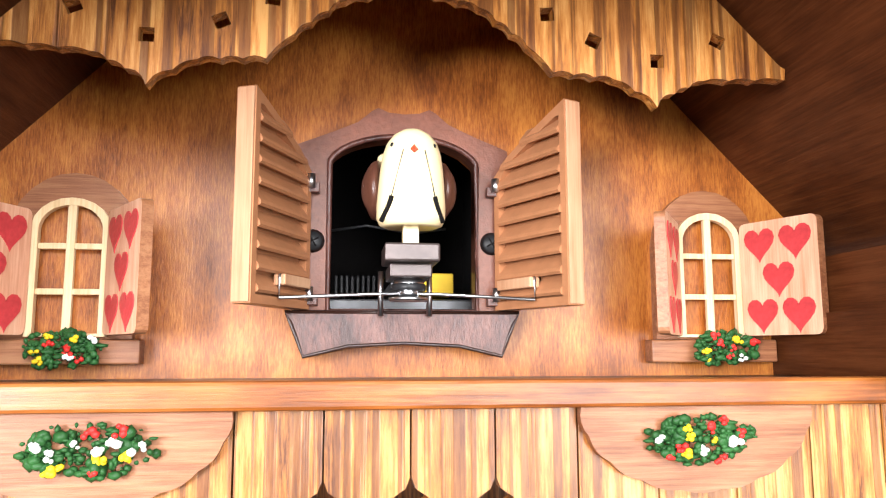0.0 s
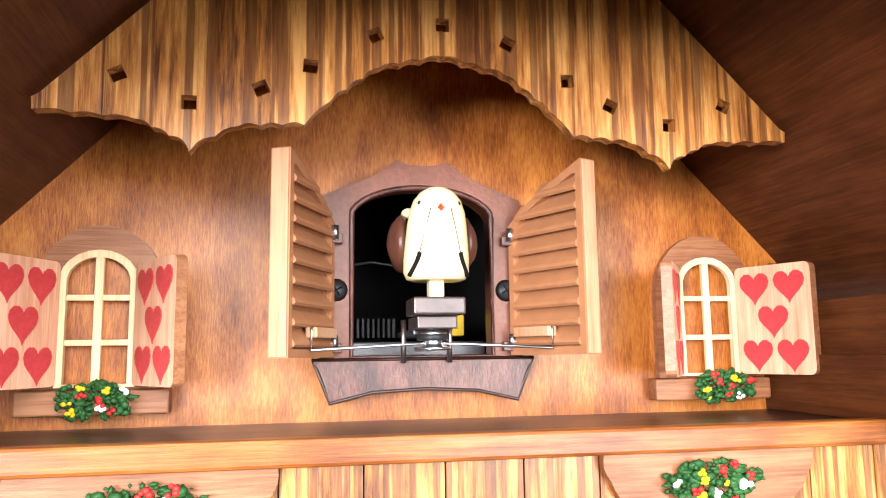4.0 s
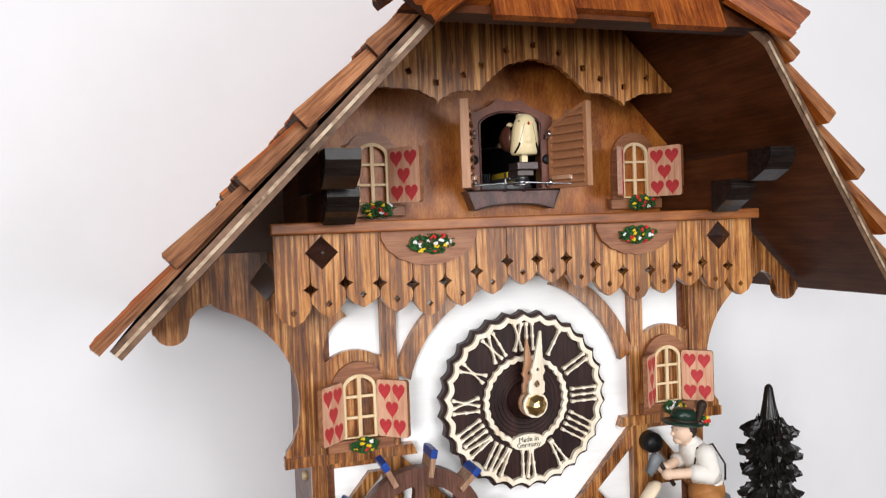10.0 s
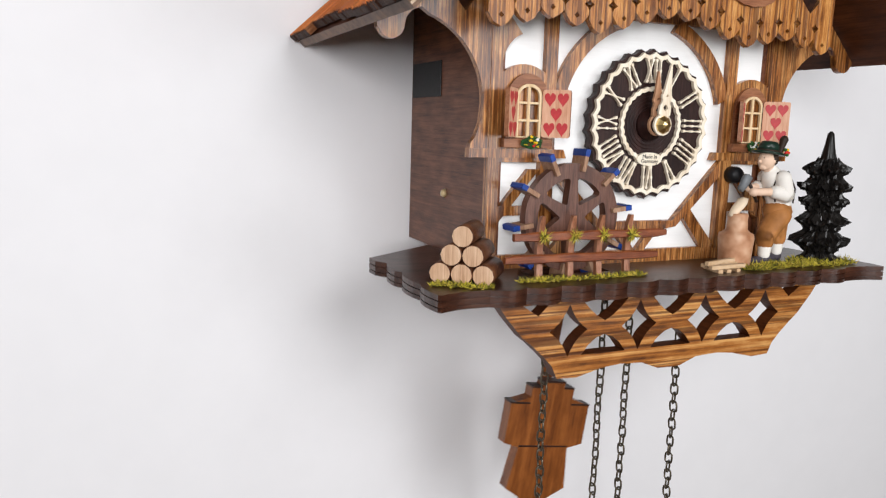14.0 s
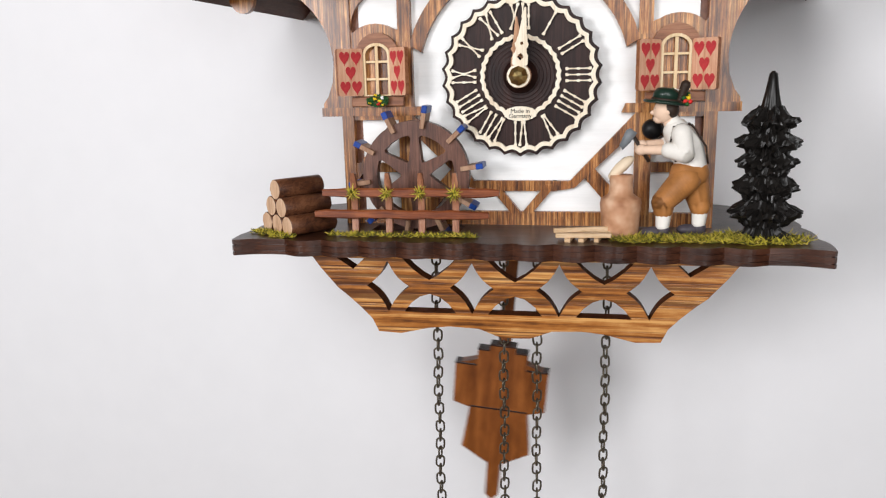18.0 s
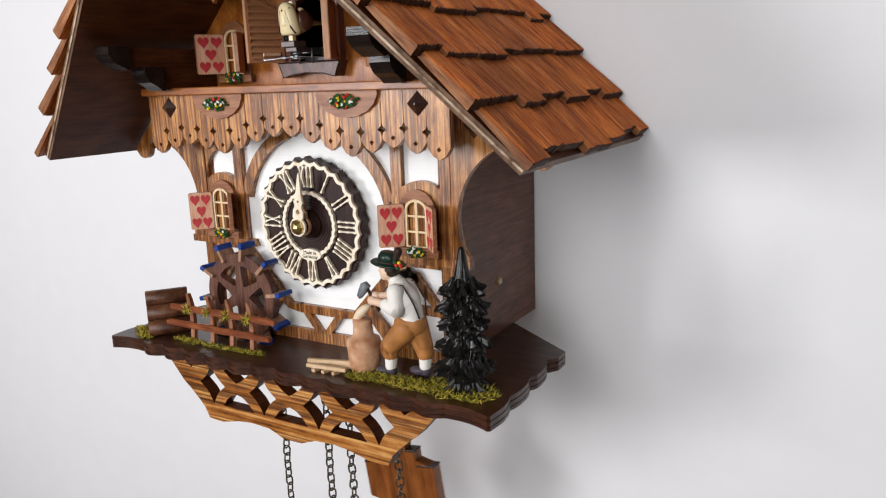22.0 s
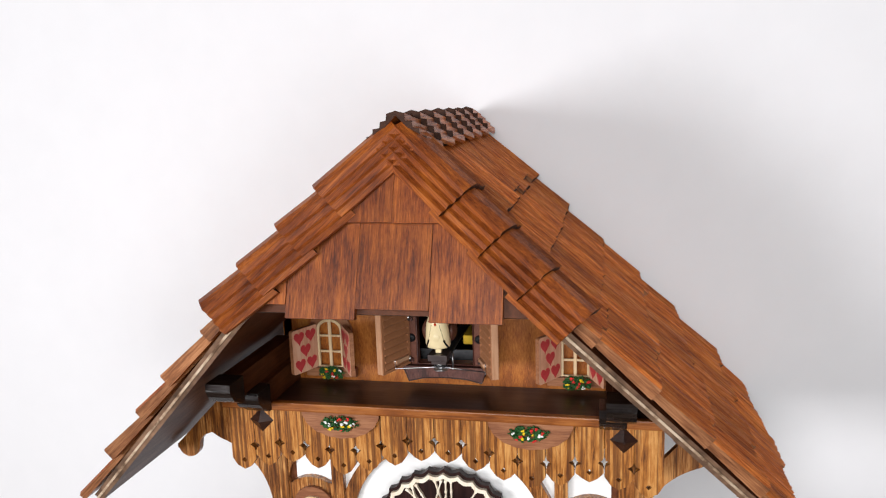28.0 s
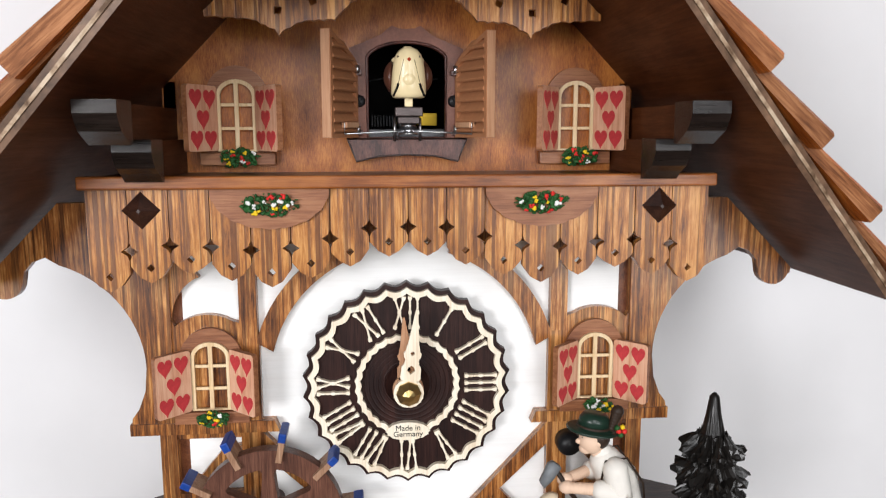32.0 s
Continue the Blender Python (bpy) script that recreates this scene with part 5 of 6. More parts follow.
# ---- chains and pendulum ----
def chains():
    bm = bmesh.new()
    pts = []
    for i in range(16):
        a = 2 * math.pi * i / 16
        pts.append((0.0026 * math.cos(a), 0, 0.0017 * (1 if math.sin(a) > 0 else -1) * min(1, abs(math.sin(a)) * 3) + 0.0022 * math.sin(a)))
    add_tube(bm, pts, 0.00066, 6, True)
    me = mesh_of("link", bm, M_CHAIN)
    for n, (x, y, z0) in enumerate(((-0.054, 0.036, 1.3165), (-0.012, 0.036, 1.3165), (0.0085, 0.036, 1.3165), (0.050, 0.036, 1.3165))):
        ch = thing("weight_chain", (x, y, z0), "aged brass link chain hanging below the clock", "chain", "weight chains under the clock")
        rng = random.Random(n)
        for k in range(48):
            m = Matrix.Translation((x + 0.0003 * math.sin(k * 0.7 + n), y, z0 - 0.0035 - k * 0.0062)) @ Matrix.Rotation(radians((k % 2) * 78 + 8 + 6 * n + rng.uniform(-9, 9)), 4, "Z") @ Matrix.Rotation(radians(rng.uniform(-5, 5)), 4, "Y")
            piece("link", me, m, ch)


PIVOT = Vector((0, 0.075, 1.42))
pendulum = thing("pendulum", PIVOT, "brown wooden pendulum with a chalet-shaped bob", "pendulum")


def pendulum_parts():
    y0, y1 = 0.0725, 0.0765
    part("rod", box(-0.0042, 0.0042, 0.0735, 0.0765, 1.13, 1.42), M_PEND, pendulum, "flat wooden rod")
    bob = [(0.0, 1.2345), (0.0085, 1.2345), (0.0085, 1.2305), (0.0165, 1.2305), (0.0165, 1.2235), (0.0310, 1.2190), (0.0310, 1.1915), (0.0195, 1.1885), (0.0232, 1.1595), (0.0045, 1.1490), (0.0045, 1.1260), (0.0, 1.1215)]
    bm = plate(mirrored(bob), y0 - 0.009, y0)
    part("bob", bm, M_PEND, pendulum, "glossy brown stepped bob")
    for hw, inner, z in ((0.0314, 0.0165, 1.2196), (0.0168, 0.0085, 1.2308), (0.0088, 0.0, 1.2348)):
        for s in (-1, 1):
            part("bob_cap", box(*sorted((s * inner, s * hw)), y0 - 0.0094, y0 + 0.0004, z - 0.0008, z + 0.0006, 0.0003), M_DARK, pendulum, "dark edge of a step")
    part("groove_bead", box(-0.0195, 0.0195, y0 - 0.0092, y0 - 0.0088, 1.1889, 1.1901, 0.0001), M_DARK, pendulum)


chains()
pendulum_parts()


# ---- figures on the base board ----
def wheel():
    at = Vector((-0.0585, 0.0110, 1.3558))
    ob = thing("water_wheel", (at.x, at.y, TOP), "dark wooden water wheel with blue-tipped paddles", "water wheel")
    cx, cz = at.x, at.z
    holes = []
    for k in range(6):
        a0, a1 = 60 * k + 99, 60 * k + 141
        am = (a0 + a1) / 2
        inner = [(cx + rr * math.cos(radians(g)), cz + rr * math.sin(radians(g))) for rr, g in ((0.0212, a1 + 2.5), (0.0190, a1 + 1.5), (0.0090, am + 6), (0.0083, am), (0.0090, am - 6), (0.0190, a0 - 1.5), (0.0212, a0 - 2.5))]
        holes.append(arc(cx, cz, 0.0226, a0, a1, 8) + inner)
    y0, y1 = at.y - 0.003, at.y + 0.003
    part("rim", plate(arc(cx, cz, 0.0308, 0, 352.5, 47), y0, y1, holes), M_WHEEL, ob, "fretted six-spoked rim")
    part("axle", lathe([(0.0042, -0.0032), (0.0042, 0.0178)], (cx, at.y, cz), "y", 16), M_WHEEL, ob, "dark axle")
    for k in range(10):
        a = radians(90 - 10 - 36 * k)
        m = Matrix.Translation((cx, at.y, cz)) @ Matrix.Rotation(-a, 4, "Y")
        bm = box(0.0265, 0.0375, -0.0055, 0.0075, -0.0013, 0.0013, 0.0003)
        me = mesh_of("paddle", bm, M_PADDLE)
        me.transform(m)
        pd = part("paddle", me, None, ob)
        bm = box(0.0352, 0.0394, -0.0058, 0.0078, -0.0016, 0.0016, 0.0005)
        me = mesh_of("blue_tip", bm, M_BLUE)
        me.transform(m)
        part("blue_tip", me, None, pd, "glossy blue painted tip")


def logs():
    ob = thing("log_pile", (-0.126, 0.003, TOP), "stacked pile of six round sawn logs", "log pile")
    turn = Matrix.Translation((-0.1286, -0.0015, TOP)) @ Matrix.Rotation(radians(-38), 4, "Z")
    r = 0.0057
    rng = random.Random(3)
    for row, count in enumerate((3, 2, 1)):
        for i in range(count):
            x = (i - (count - 1) / 2) * 2 * r
            z = r + row * r * 1.73
            bm = bmesh.new()
            ln = 0.030 + rng.uniform(-0.0008, 0.0008)
            n = 22
            rings = []
            for yy, k in ((-0.012, 0.94), (-0.0116, 1.0), (ln - 0.0124, 1.0), (ln - 0.012, 0.94)):
                rings.append([bm.verts.new((x + r * k * math.cos(2 * math.pi * j / n) * (1 + 0.03 * math.sin(3 * j + i)), yy, z + r * k * math.sin(2 * math.pi * j / n))) for j in range(n)])
            for a, b in zip(rings, rings[1:]):
                for j in range(n):
                    f = bm.faces.new((a[j], a[(j + 1) % n], b[(j + 1) % n], b[j]))
                    f.smooth = True
            for ring in (rings[0], rings[-1]):
                bm.faces.new(ring).material_index = 1
            me = mesh_of("log", bm, [M_BARK, M_CUT])
            me.transform(turn)
            part("log", me, None, ob)


def rough_rod(bm, p, q, w, h, seed, n=14):
    """A hand-hewn rail with wavy edges."""
    rng = random.Random(seed)
    p, q = Vector(p), Vector(q)
    rings = []
    for i in range(n + 1):
        c = p.lerp(q, i / n)
        up, dn = h / 2 * (1 + rng.uniform(-0.14, 0.14)), h / 2 * (1 + rng.uniform(-0.14, 0.14))
        if i in (0, n):
            up, dn = up * 0.75, dn * 0.75
        rings.append([bm.verts.new(c + Vector((0, dy, dz))) for dy, dz in ((-w / 2, -dn * 0.7), (-w / 2, up * 0.7), (-w * 0.2, up), (w / 2, up * 0.8), (w / 2, -dn * 0.8), (-w * 0.1, -dn))])
    for a, b in zip(rings, rings[1:]):
        for k in range(6):
            bm.faces.new((a[k], a[(k + 1) % 6], b[(k + 1) % 6], b[k]))
    bm.faces.new(rings[0]), bm.faces.new(rings[-1])
    return bm


def fence():
    ob = thing("rail_fence", (-0.06, -0.010, TOP), "small reddish wooden rail fence with dry moss ties", "fence")
    xs = (-0.0895, -0.0700, -0.0515, -0.0325)
    for i, x in enumerate(xs):
        bm = bmesh.new()
        rings = []
        for k in range(9):
            f = k / 8
            z = TOP + 0.0350 * f
            y = -0.0098 + 0.0018 * math.sin(f * math.pi) - 0.0012 * f
            hw = 0.0018 * (1 if f < 0.8 else 0.9 if f < 0.9 else 0.55)
            rings.append([bm.verts.new((x + dx * hw, y + dy, z)) for dx, dy in ((-1, -0.0014), (1, -0.0014), (1, 0.0014), (-1, 0.0014))])
        for a, b in zip(rings, rings[1:]):
            for k in range(4):
                bm.faces.new((a[k], a[(k + 1) % 4], b[(k + 1) % 4], b[k]))
        bm.faces.new(rings[0]), bm.faces.new(rings[-1])
        part("fence_post", bm, M_POST, ob, "bent flat fence post")
    part("fence_rail", rough_rod(bmesh.new(), (-0.1120, -0.0122, TOP + 0.0122), (-0.0140, -0.0122, TOP + 0.0122), 0.0028, 0.0050, 1), M_FENCE, ob)
    part("fence_rail", rough_rod(bmesh.new(), (-0.1070, -0.0118, TOP + 0.0240), (-0.0083, -0.0118, TOP + 0.0244), 0.0028, 0.0050, 2), M_FENCE, ob)
    rng = random.Random(8)
    for x in xs:
        bm = bmesh.new()
        for _ in range(80):
            d = Vector((rng.gauss(0, 1), rng.gauss(0, 0.7), rng.gauss(0, 0.9))).normalized() * rng.uniform(0.0028, 0.0062)
            blade(bm, Vector((x + rng.uniform(-0.001, 0.001), -0.0136, TOP + 0.0242)), d, 0.0004, rng.randint(0, 2))
        part("moss_tie", bm, [M_MOSS, M_MOSSD, M_YELLOWDRY], ob, "dry yellow-green moss tie")


def blade(bm, at, d, w, mi):
    side = d.cross(Vector((0.3, 0.5, 0.8))).normalized() * w
    tip = at + d
    mid = at + d * 0.5 + side * 0.6
    up = d.cross(side).normalized() * w * 0.8
    a, b, c, t = (bm.verts.new(p) for p in (at - side, at + side, mid + up, tip))
    for vs in ((a, b, c), (b, t, c), (a, c, t), (a, t, b)):
        bm.faces.new(vs).material_index = mi


def moss():
    rng = random.Random(12)

    def bed(name, spots, count, low, high, label):
        bm = bmesh.new()
        for _ in range(count):
            cx, cy, rx, ry = rng.choice(spots)
            while True:
                u, v = rng.uniform(-1, 1), rng.uniform(-1, 1)
                if u * u + v * v < 1:
                    break
            a = rng.uniform(0, 2 * math.pi)
            ln = rng.uniform(low, high)
            el = rng.uniform(0.0, 1.0)
            d = Vector((math.cos(a) * math.cos(el), math.sin(a) * math.cos(el), math.sin(el))) * ln
            at = Vector((cx + u * rx, cy + v * ry, TOP + rng.uniform(0.0002, 0.0014)))
            blade(bm, at, d, rng.uniform(0.0003, 0.0005), rng.choice((0, 0, 1, 1, 2)))
        me = mesh_of(name, bm, [M_MOSS, M_MOSSD, M_YELLOWDRY])
        ob = new(name, me)
        tagged(ob, label, "moss", kind="stuff")

    bed("moss_bed", [(0.070, -0.013, 0.012, 0.006), (0.086, -0.012, 0.016, 0.0075), (0.103, -0.011, 0.016, 0.009), (0.122, -0.0125, 0.016, 0.0085), (0.136, -0.008, 0.013, 0.012), (0.116, -0.003, 0.014, 0.008), (0.060, -0.0165, 0.009, 0.004)], 2300, 0.0022, 0.0052, "yellow-green dried moss round the woodcutter and tree")
    bed("moss_bed", [(-0.093, -0.0135, 0.012, 0.003), (-0.08, -0.0145, 0.014, 0.003), (-0.06, -0.0145, 0.014, 0.003), (-0.04, -0.0135, 0.012, 0.003), (-0.028, -0.0125, 0.007, 0.003)], 900, 0.0018, 0.0038, "thin strip of dried moss along the fence")
    bed("moss_bed", [(-0.1465, -0.0085, 0.006, 0.0025), (-0.138, -0.0145, 0.007, 0.0025), (-0.1285, -0.0205, 0.007, 0.0025)], 480, 0.0018, 0.0036, "dried moss in front of the log pile")


M_YELLOWDRY = paint("moss_straw", (0.60, 0.46, 0.08), 0.7, 0.4, 500, 0.3)


def firewood():
    ob = thing("firewood", (0.036, -0.012, TOP), "few pale split sticks of firewood, loosely stacked", "firewood")
    rng = random.Random(6)
    for (x, y, ang, lvl) in ((0.0290, -0.0125, 82, 0), (0.0365, -0.0120, 78, 0), (0.0440, -0.0115, 80, 0), (0.0360, -0.0165, 6, 1), (0.0368, -0.0095, 3, 1), (0.0345, -0.0120, 15, 2)):
        k = 0.62 if lvl == 0 else 1.15
        w, h = rng.uniform(0.0012, 0.0017), rng.uniform(0.0020, 0.0025)
        bm = box(-0.0125 * k, 0.0125 * k, -w, w, 0, h, 0.0003)
        for v in bm.verts:
            v.co.z += 0.0003 * math.sin(v.co.x * 260 + lvl)
        me = mesh_of("stick", bm, M_STICK)
        me.transform(Matrix.Translation((x, y, TOP + lvl * 0.0022)) @ Matrix.Rotation(radians(ang), 4, "Z"))
        part("stick", me, None, ob)


M_STICK = wood("split_stick", (0.42, 0.25, 0.13), (0.56, 0.38, 0.22), (0.66, 0.48, 0.31), "x", 0.6, 0.6)


def stump():
    ob = thing("chopping_block", (0.0550, -0.0020, TOP), "turned wooden chopping block with a split wedge on top", "chopping block")
    prof = [(0.0088, 0.0), (0.0096, 0.002), (0.0101, 0.010), (0.0108, 0.0178), (0.0104, 0.0204), (0.0082, 0.0216), (0.0064, 0.0232), (0.0060, 0.0290), (0.0062, 0.0318), (0.0060, 0.0330), (0.0, 0.0332)]
    part("block", lathe(prof, (0.0550, -0.0020, TOP), "z", 28), M_STUMP, ob, "smooth tan block, darker at the foot")
    bm = bmesh.new()
    add_ball(bm, (0.0550, -0.0020, TOP + 0.0372), 0.0062, (1.05, 0.62, 0.66), 2, 0, 0.25)
    for v in bm.verts:
        v.co.z += (v.co.x - 0.0550) * 0.75
    part("wedge", bm, M_CREAMWOOD, ob, "pale split wedge of wood")


M_CREAMWOOD = paint("pale_resin", (0.72, 0.58, 0.42), 0.5, 0.12, 300, 0.2)
M_SKIN = paint("figure_skin", (0.74, 0.52, 0.38), 0.45, 0.08, 300, 0.05)
M_SHIRT = paint("figure_shirt", (0.76, 0.72, 0.66), 0.55, 0.08, 260, 0.1)
M_BREECH = paint("figure_breeches", (0.36, 0.15, 0.045), 0.5, 0.35, 160, 0.1)
M_HAT = paint("figure_hat", (0.012, 0.03, 0.02), 0.35, 0.3, 300, 0.1, coat=0.3)
M_HAIR = paint("figure_hair", (0.03, 0.018, 0.012), 0.5, 0.3, 500, 0.2)
M_SHOE = paint("figure_shoe", (0.06, 0.05, 0.06), 0.4, 0.4, 300, 0.1)
M_AXE = paint("axe_grey", (0.17, 0.18, 0.19), 0.4, 0.3, 300, 0.1)


def stump_material():
    m, n, l, b = base("block_wood", 0.5)
    co, t = n.new("ShaderNodeTexCoord"), n.new("ShaderNodeTexNoise")
    t.inputs["Scale"].default_value = 110
    l.new(co.outputs["Object"], t.inputs[0])
    r = ramp(n, [(0.3, (0.33, 0.145, 0.07)), (0.52, (0.50, 0.265, 0.15)), (0.72, (0.64, 0.41, 0.27))])
    l.new(t.outputs[0], r.inputs[0]), l.new(r.outputs[0], b.inputs["Base Color"])
    return m


M_STUMP = stump_material()


def woodcutter():
    """A painted figure in one mesh: it bends over the block and swings an axe."""
    mats = [M_SHIRT, M_SKIN, M_BREECH, M_SHOE, M_HAT, M_HAIR, M_AXE, M_BARK, M_LEAF, M_RED, M_YELLOW]
    bm = bmesh.new()
    P = lambda x, y, z: Vector((0.0740 + x, y, TOP + z))

    def limb(p, q, r0, r1, mi, k=10, squash=(1, 1, 1)):
        p, q = P(*p), P(*q)
        for i in range(k + 1):
            f = i / k
            add_ball(bm, p.lerp(q, f), r0 + (r1 - r0) * f, squash, 2, mi)

    # the fore leg and the hind leg: shoe, sock, wide knee breeches
    for x, y, knee, hip in ((0.0, -0.0045, (0.0022, -0.0050, 0.0190), (0.0135, -0.0030, 0.0310)), (0.0192, 0.0040, (0.0212, 0.0042, 0.0190), (0.0175, 0.0025, 0.0310))):
        add_ball(bm, P(x - 0.0024, y, 0.0030), 0.0034, (1.85, 0.95, 0.88), 3, 3)
        add_ball(bm, P(x + 0.0030, y, 0.0038), 0.0036, (1.0, 0.95, 1.0), 3, 3)
        limb((x + 0.0026, y, 0.0070), (x + 0.0030, y, 0.0140), 0.0037, 0.0043, 0)
        limb((x + 0.0028, y, 0.0150), knee, 0.0052, 0.0060, 2)
        limb(knee, hip, 0.0060, 0.0080, 2)
    limb((0.0135, -0.0010, 0.0330), (0.0172, 0.0010, 0.0335), 0.0086, 0.0086, 2)
    # trunk bent forward, with a round back
    limb((0.0160, 0.0, 0.0385), (0.0130, 0.0, 0.0480), 0.0080, 0.0088, 0, 10, (1, 0.92, 1))
    limb((0.0130, 0.0, 0.0480), (0.0080, 0.0, 0.0555), 0.0088, 0.0068, 0, 10, (1, 1.0, 1))
    # collar, neck, head with nose and chin, hair
    limb((0.0065, 0.0, 0.0590), (0.0055, 0.0, 0.0600), 0.0046, 0.0043, 0, 3)
    limb((0.0050, 0.0, 0.0595), (0.0030, -0.0008, 0.0630), 0.0036, 0.0036, 1, 4)
    add_ball(bm, P(0.0016, -0.0010, 0.0655), 0.0056, (1.0, 0.90, 1.08), 3, 1)
    add_ball(bm, P(-0.0008, -0.0010, 0.0618), 0.0031, (1.0, 0.9, 0.8), 2, 1)
    add_ball(bm, P(-0.0040, -0.0010, 0.0650), 0.0012, (1.2, 0.8, 1.0), 2, 1)
    for y in (-0.0042, 0.0022):
        add_ball(bm, P(-0.0030, y * 0.7, 0.0672), 0.0005, (0.7, 1, 1), 1, 5)
        add_ball(bm, P(0.0030, y * 1.3, 0.0652), 0.0013, (0.9, 0.6, 1.2), 2, 1)
    add_ball(bm, P(0.0042, -0.0010, 0.0665), 0.0054, (0.9, 0.98, 0.95), 3, 5)
    # hat: a brim that tips down in front, crown with a band, feather brush and a posy
    hat = bmesh.new()
    add_lathe(hat, [(0.0, 0.0), (0.0098, -0.0002), (0.0108, 0.0006), (0.0100, 0.0013), (0.0070, 0.0011), (0.0068, 0.0020)], (0, 0, 0), "z", 28, 4, (1.05, 0.88))
    add_lathe(hat, [(0.0069, 0.0011), (0.0069, 0.0024), (0.0064, 0.0026)], (0, 0, 0), "z", 28, 5, (1.04, 0.88))
    add_lathe(hat, [(0.0066, 0.0022), (0.0061, 0.0055), (0.0048, 0.0074), (0.0022, 0.0080), (0.0, 0.0076)], (0, 0, 0), "z", 28, 4, (1.04, 0.88))
    turn = Matrix.Translation(P(0.0018, -0.0010, 0.0695)) @ Matrix.Rotation(radians(7), 4, "Y")
    bmesh.ops.transform(hat, matrix=turn, verts=hat.verts)
    keep = bpy.data.meshes.new("hat")
    hat.to_mesh(keep)
    hat.free()
    bm.from_mesh(keep)
    bpy.data.meshes.remove(keep)
    limb((0.0088, -0.0040, 0.0715), (0.0112, -0.0038, 0.0785), 0.0016, 0.0026, 5, 6)
    for n, (x, z, mi) in enumerate(((0.0112, 0.0708, 9), (0.0128, 0.0722, 10), (0.0120, 0.0692, 8), (0.0136, 0.0704, 9), (0.0104, 0.0722, 8))):
        add_ball(bm, P(x, -0.0062 + 0.0006 * (n % 2), z), 0.0013, (1, 1, 1), 1, mi, 0.3)
    # braces over the shirt
    for y in (-0.0062, 0.0062):
        add_tube(bm, [P(0.0240, y * 0.6, 0.0390), P(0.0222, y, 0.0480), P(0.0150, y, 0.0590), P(0.0060, y, 0.0580), P(0.0048, y * 0.9, 0.0500), P(0.0080, y * 0.7, 0.0400)], 0.0005, 6, False, 5)
    # arms: shoulder, elbow at the side, bare forearms to the haft
    for y, low in ((-0.0082, 0.0), (0.0076, 0.0020)):
        limb((0.0100, y * 0.85, 0.0545), (0.0120, y * 1.10, 0.0445 + low), 0.0054, 0.0049, 0)
        limb((0.0120, y * 1.10, 0.0445 + low), (0.0040, y * 0.95, 0.0462 + low), 0.0049, 0.0042, 0)
        limb((0.0030, y * 0.9, 0.0464 + low), (-0.0075, y * 0.3 - 0.002, 0.0462 + low), 0.0027, 0.0024, 1)
        add_ball(bm, P(-0.0092, y * 0.2 - 0.002, 0.0462 + low), 0.0031, (1.15, 0.95, 0.95), 2, 1)
    # axe: haft down past the fists, grey wedge-shaped head above them
    add_tube(bm, [P(-0.0052, -0.0025, 0.0400), P(-0.0092, -0.0025, 0.0462), P(-0.0150, -0.0025, 0.0555)], 0.0011, 8, False, 5)
    axe = [(-0.0118, 0.0548), (-0.0150, 0.0572), (-0.0172, 0.0562), (-0.0205, 0.0485), (-0.0188, 0.0462), (-0.0150, 0.0500)]
    at = lambda x, z: (P(x, 0, z).x, P(x, 0, z).z)
    add_plate(bm, [at(x, z) for x, z in axe], -0.0042, -0.0010, mi=6)
    for f in bm.faces:
        f.smooth = True
    me = mesh_of("woodcutter_figurine", bm, mats)
    ob = new("woodcutter_figurine", me)
    tagged(ob, "painted woodcutter figurine in white shirt and green hat", "figurine")


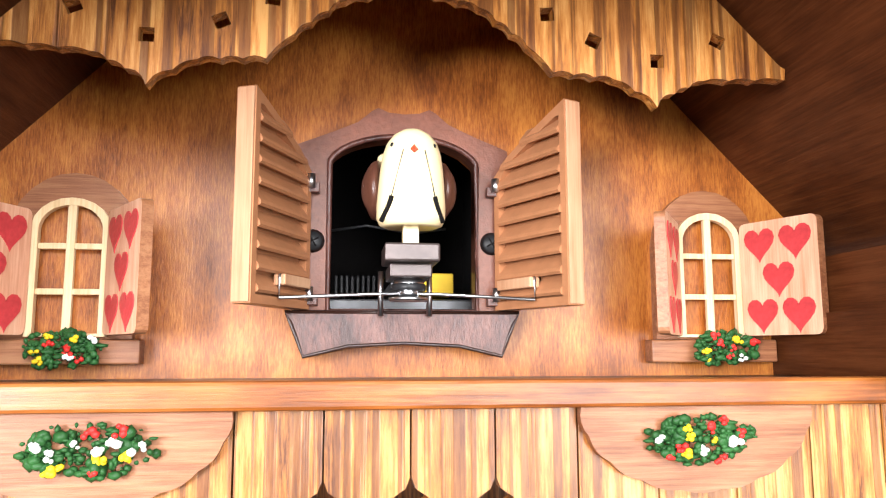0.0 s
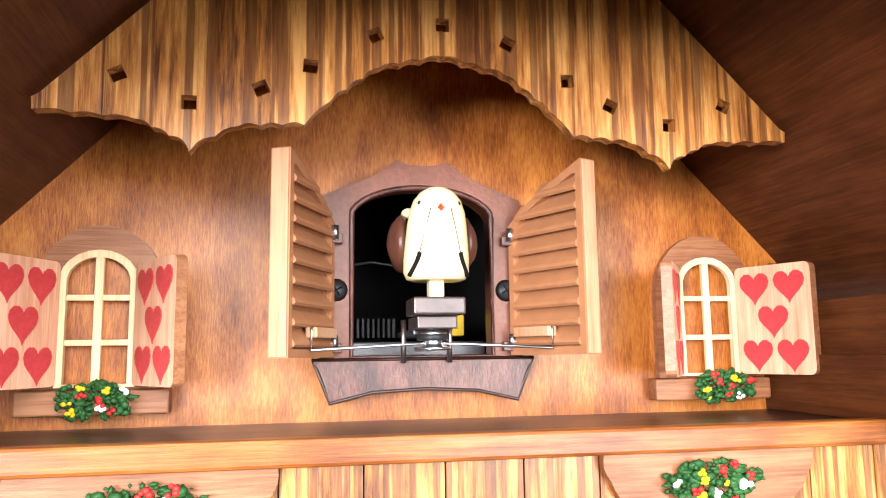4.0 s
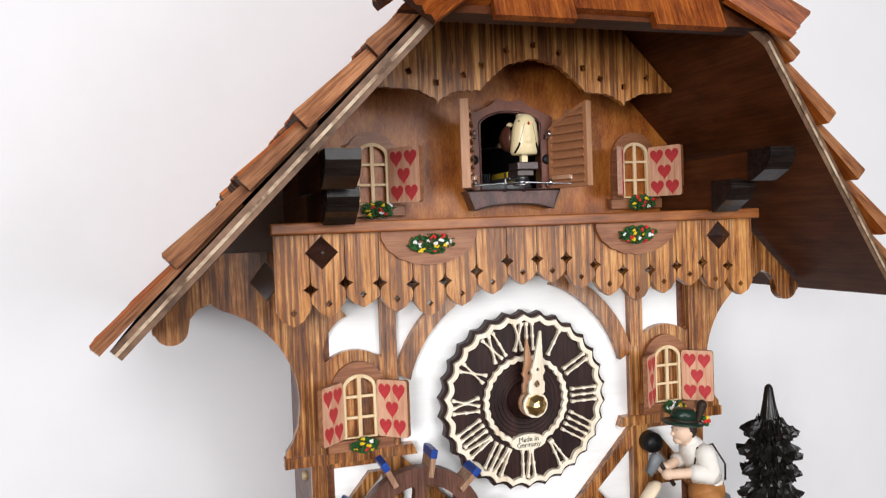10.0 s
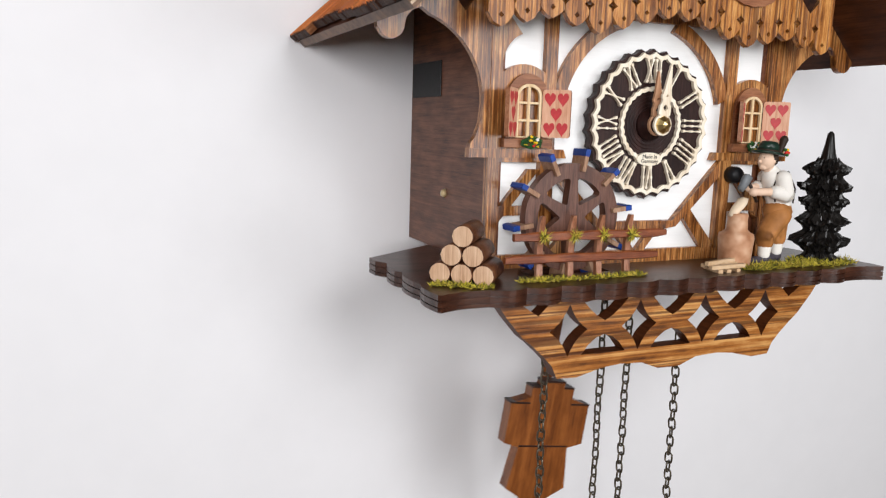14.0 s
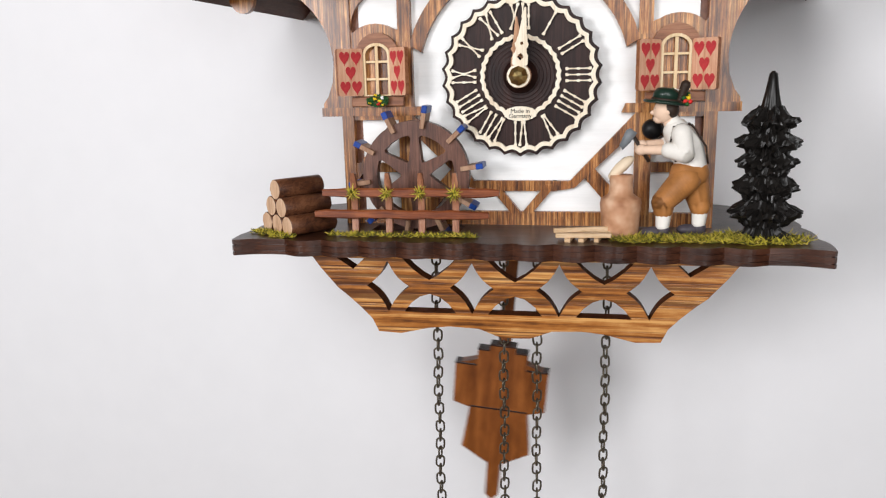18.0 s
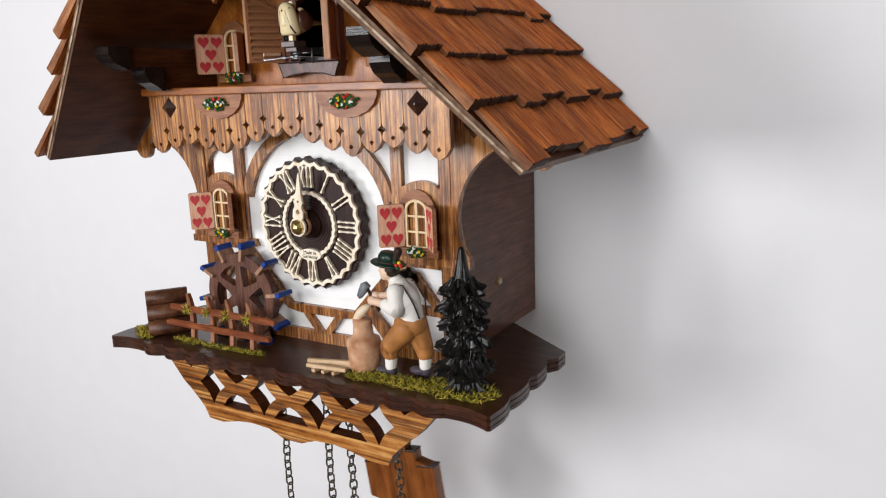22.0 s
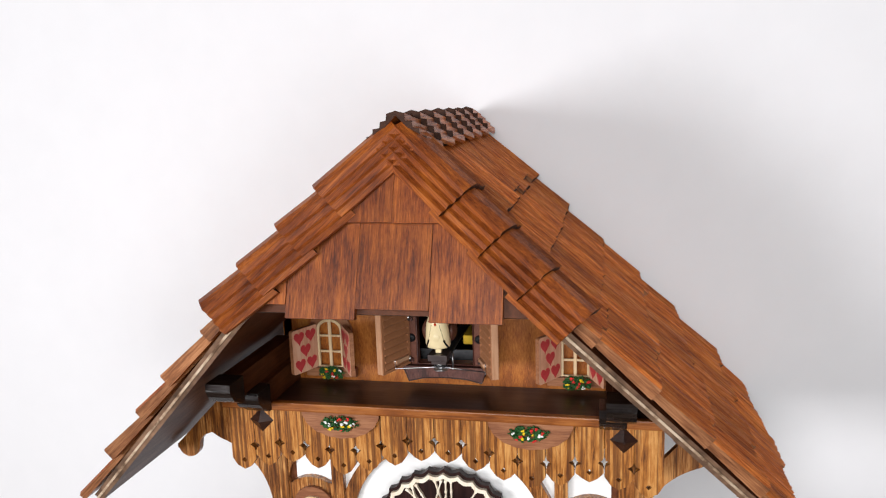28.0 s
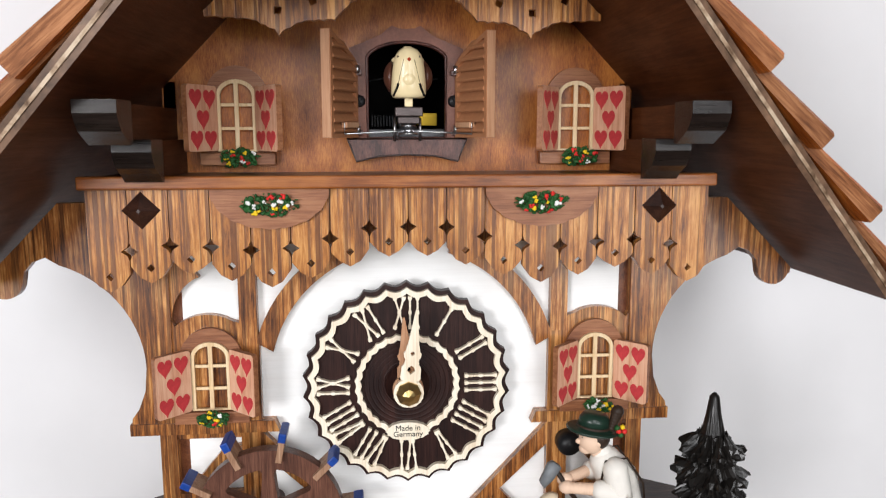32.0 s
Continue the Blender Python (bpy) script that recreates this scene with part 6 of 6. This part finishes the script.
def tree():
    ob = thing("fir_tree", (0.1268, -0.0025, TOP), "glossy black-green carved wooden fir tree", "tree")
    x, y = 0.1268, -0.0025
    rng = random.Random(4)
    n = 84

    def ring(bm, r, z, jag, ph, teeth):
        out = []
        for i in range(n):
            a = 2 * math.pi * i / n
            k = r + jag * (0.7 * math.sin(teeth * a + ph) + 0.5 * math.sin(2.3 * teeth * a + 2 * ph) + 0.75 * rng.uniform(-1, 1))
            out.append(bm.verts.new((x + k * math.cos(a), y + k * math.sin(a), TOP + z + (0.0010 * math.sin(teeth * a + ph + 1) + 0.0010 * rng.uniform(-1, 1)) * (jag > 0))))
        return out

    def skin(name, spec, label=""):
        bm = bmesh.new()
        rings = [ring(bm, *row) for row in spec]
        for a, b in zip(rings, rings[1:]):
            for i in range(n):
                bm.faces.new((a[i], a[(i + 1) % n], b[(i + 1) % n], b[i])).smooth = name == "spire"
        bm.faces.new(rings[0]), bm.faces.new(rings[-1])
        part(name, bm, M_TREE, ob, label)

    skin("root_foot", [(0.0085, 0.0, 0, 0, 8), (0.0128, 0.0008, 0.0014, 1, 8), (0.0090, 0.0032, 0.0006, 1, 8), (0.0060, 0.0090, 0.0003, 1, 8)], "spreading root foot")
    for z, r, core in ((0.0125, 0.0172, 0.0085), (0.0255, 0.0155, 0.0080), (0.0380, 0.0140, 0.0074), (0.0478, 0.0146, 0.0070), (0.0582, 0.0126, 0.0062)):
        ph = rng.uniform(0, 6)
        skin("branch_tier", [(core, z - 0.0052, 0.0003, ph, 9), (core + 0.0030, z - 0.0034, 0.0007, ph, 9), (r * 0.70, z - 0.0012, 0.0014, ph, 8), (r * 0.98, z + 0.0006, 0.0018, ph, 8), (r * 0.96, z + 0.0022, 0.0018, ph + 0.2, 8), (r * 0.74, z + 0.0036, 0.0015, ph + 0.5, 8), (r * 0.60, z + 0.0056, 0.0012, ph + 0.7, 8), (core * 0.95, z + 0.0085, 0.0004, ph, 9)], "carved tier of drooping branches")
    skin("spire", [(0.0060, 0.0610, 0.0003, 0, 9), (0.0046, 0.0665, 0.0002, 0, 9), (0.0032, 0.0750, 0, 0, 9), (0.0020, 0.0830, 0, 0, 9), (0.0007, 0.0846, 0, 0, 9)], "smooth pointed spire")


wheel()
logs()
fence()
moss()
firewood()
stump()
woodcutter()
tree()


# ---- movement ----
def motions():
    # pendulum: a swing of 10 degrees, 0.84 s to and fro
    rows, k = [], 0
    t0 = 0.0880  # an outermost point, towards +x
    rows.append((0.0, Matrix.Translation(PIVOT) @ pose(0, 0, 0, 0, -10 * math.cos(2 * math.pi * (0 - t0) / 0.84))))
    while t0 + 0.42 * k < 32.0:
        t = t0 + 0.42 * k
        rows.append((t, Matrix.Translation(PIVOT) @ pose(0, 0, 0, 0, -10 if k % 2 == 0 else 10)))
        k += 1
    rows.append((32.0, Matrix.Translation(PIVOT) @ pose(0, 0, 0, 0, -10 * math.cos(2 * math.pi * (32.0 - t0) / 0.84))))
    walk(pendulum, rows)
    # the cuckoo bows, lifts its wings and opens its bib about every 2.7 s
    calls = [2.58, 5.33, 8.1, 10.85, 13.6, 16.35, 19.05, 21.8, 24.5, 27.2, 29.95]
    up = lambda turn, bow: Matrix.Translation(BIRD) @ pose(0, 0, 0, bow, 0, turn)
    keys = [(0.0, 0)]
    for c in calls:
        keys += [(c - 0.22, 0), (c - 0.10, 0.95), (c + 0.10, 1), (c + 0.24, 0)]
    keys.append((32.0, 0))
    walk(bird, [(t, up(0, 9 * f)) for t, f in keys])
    walk(BIB, [(t, Matrix.Translation(BIB_AT) @ pose(0, 0, 0, 14 * f)) for t, f in keys])
    for s, w in WINGS:
        at = Vector((s * 0.0058, 0.0042, 0.0182))
        walk(w, [(t, Matrix.Translation(at) @ pose(0, 0, 0, 0, -s * (-2 + 66 * f), 0)) for t, f in keys])


motions()
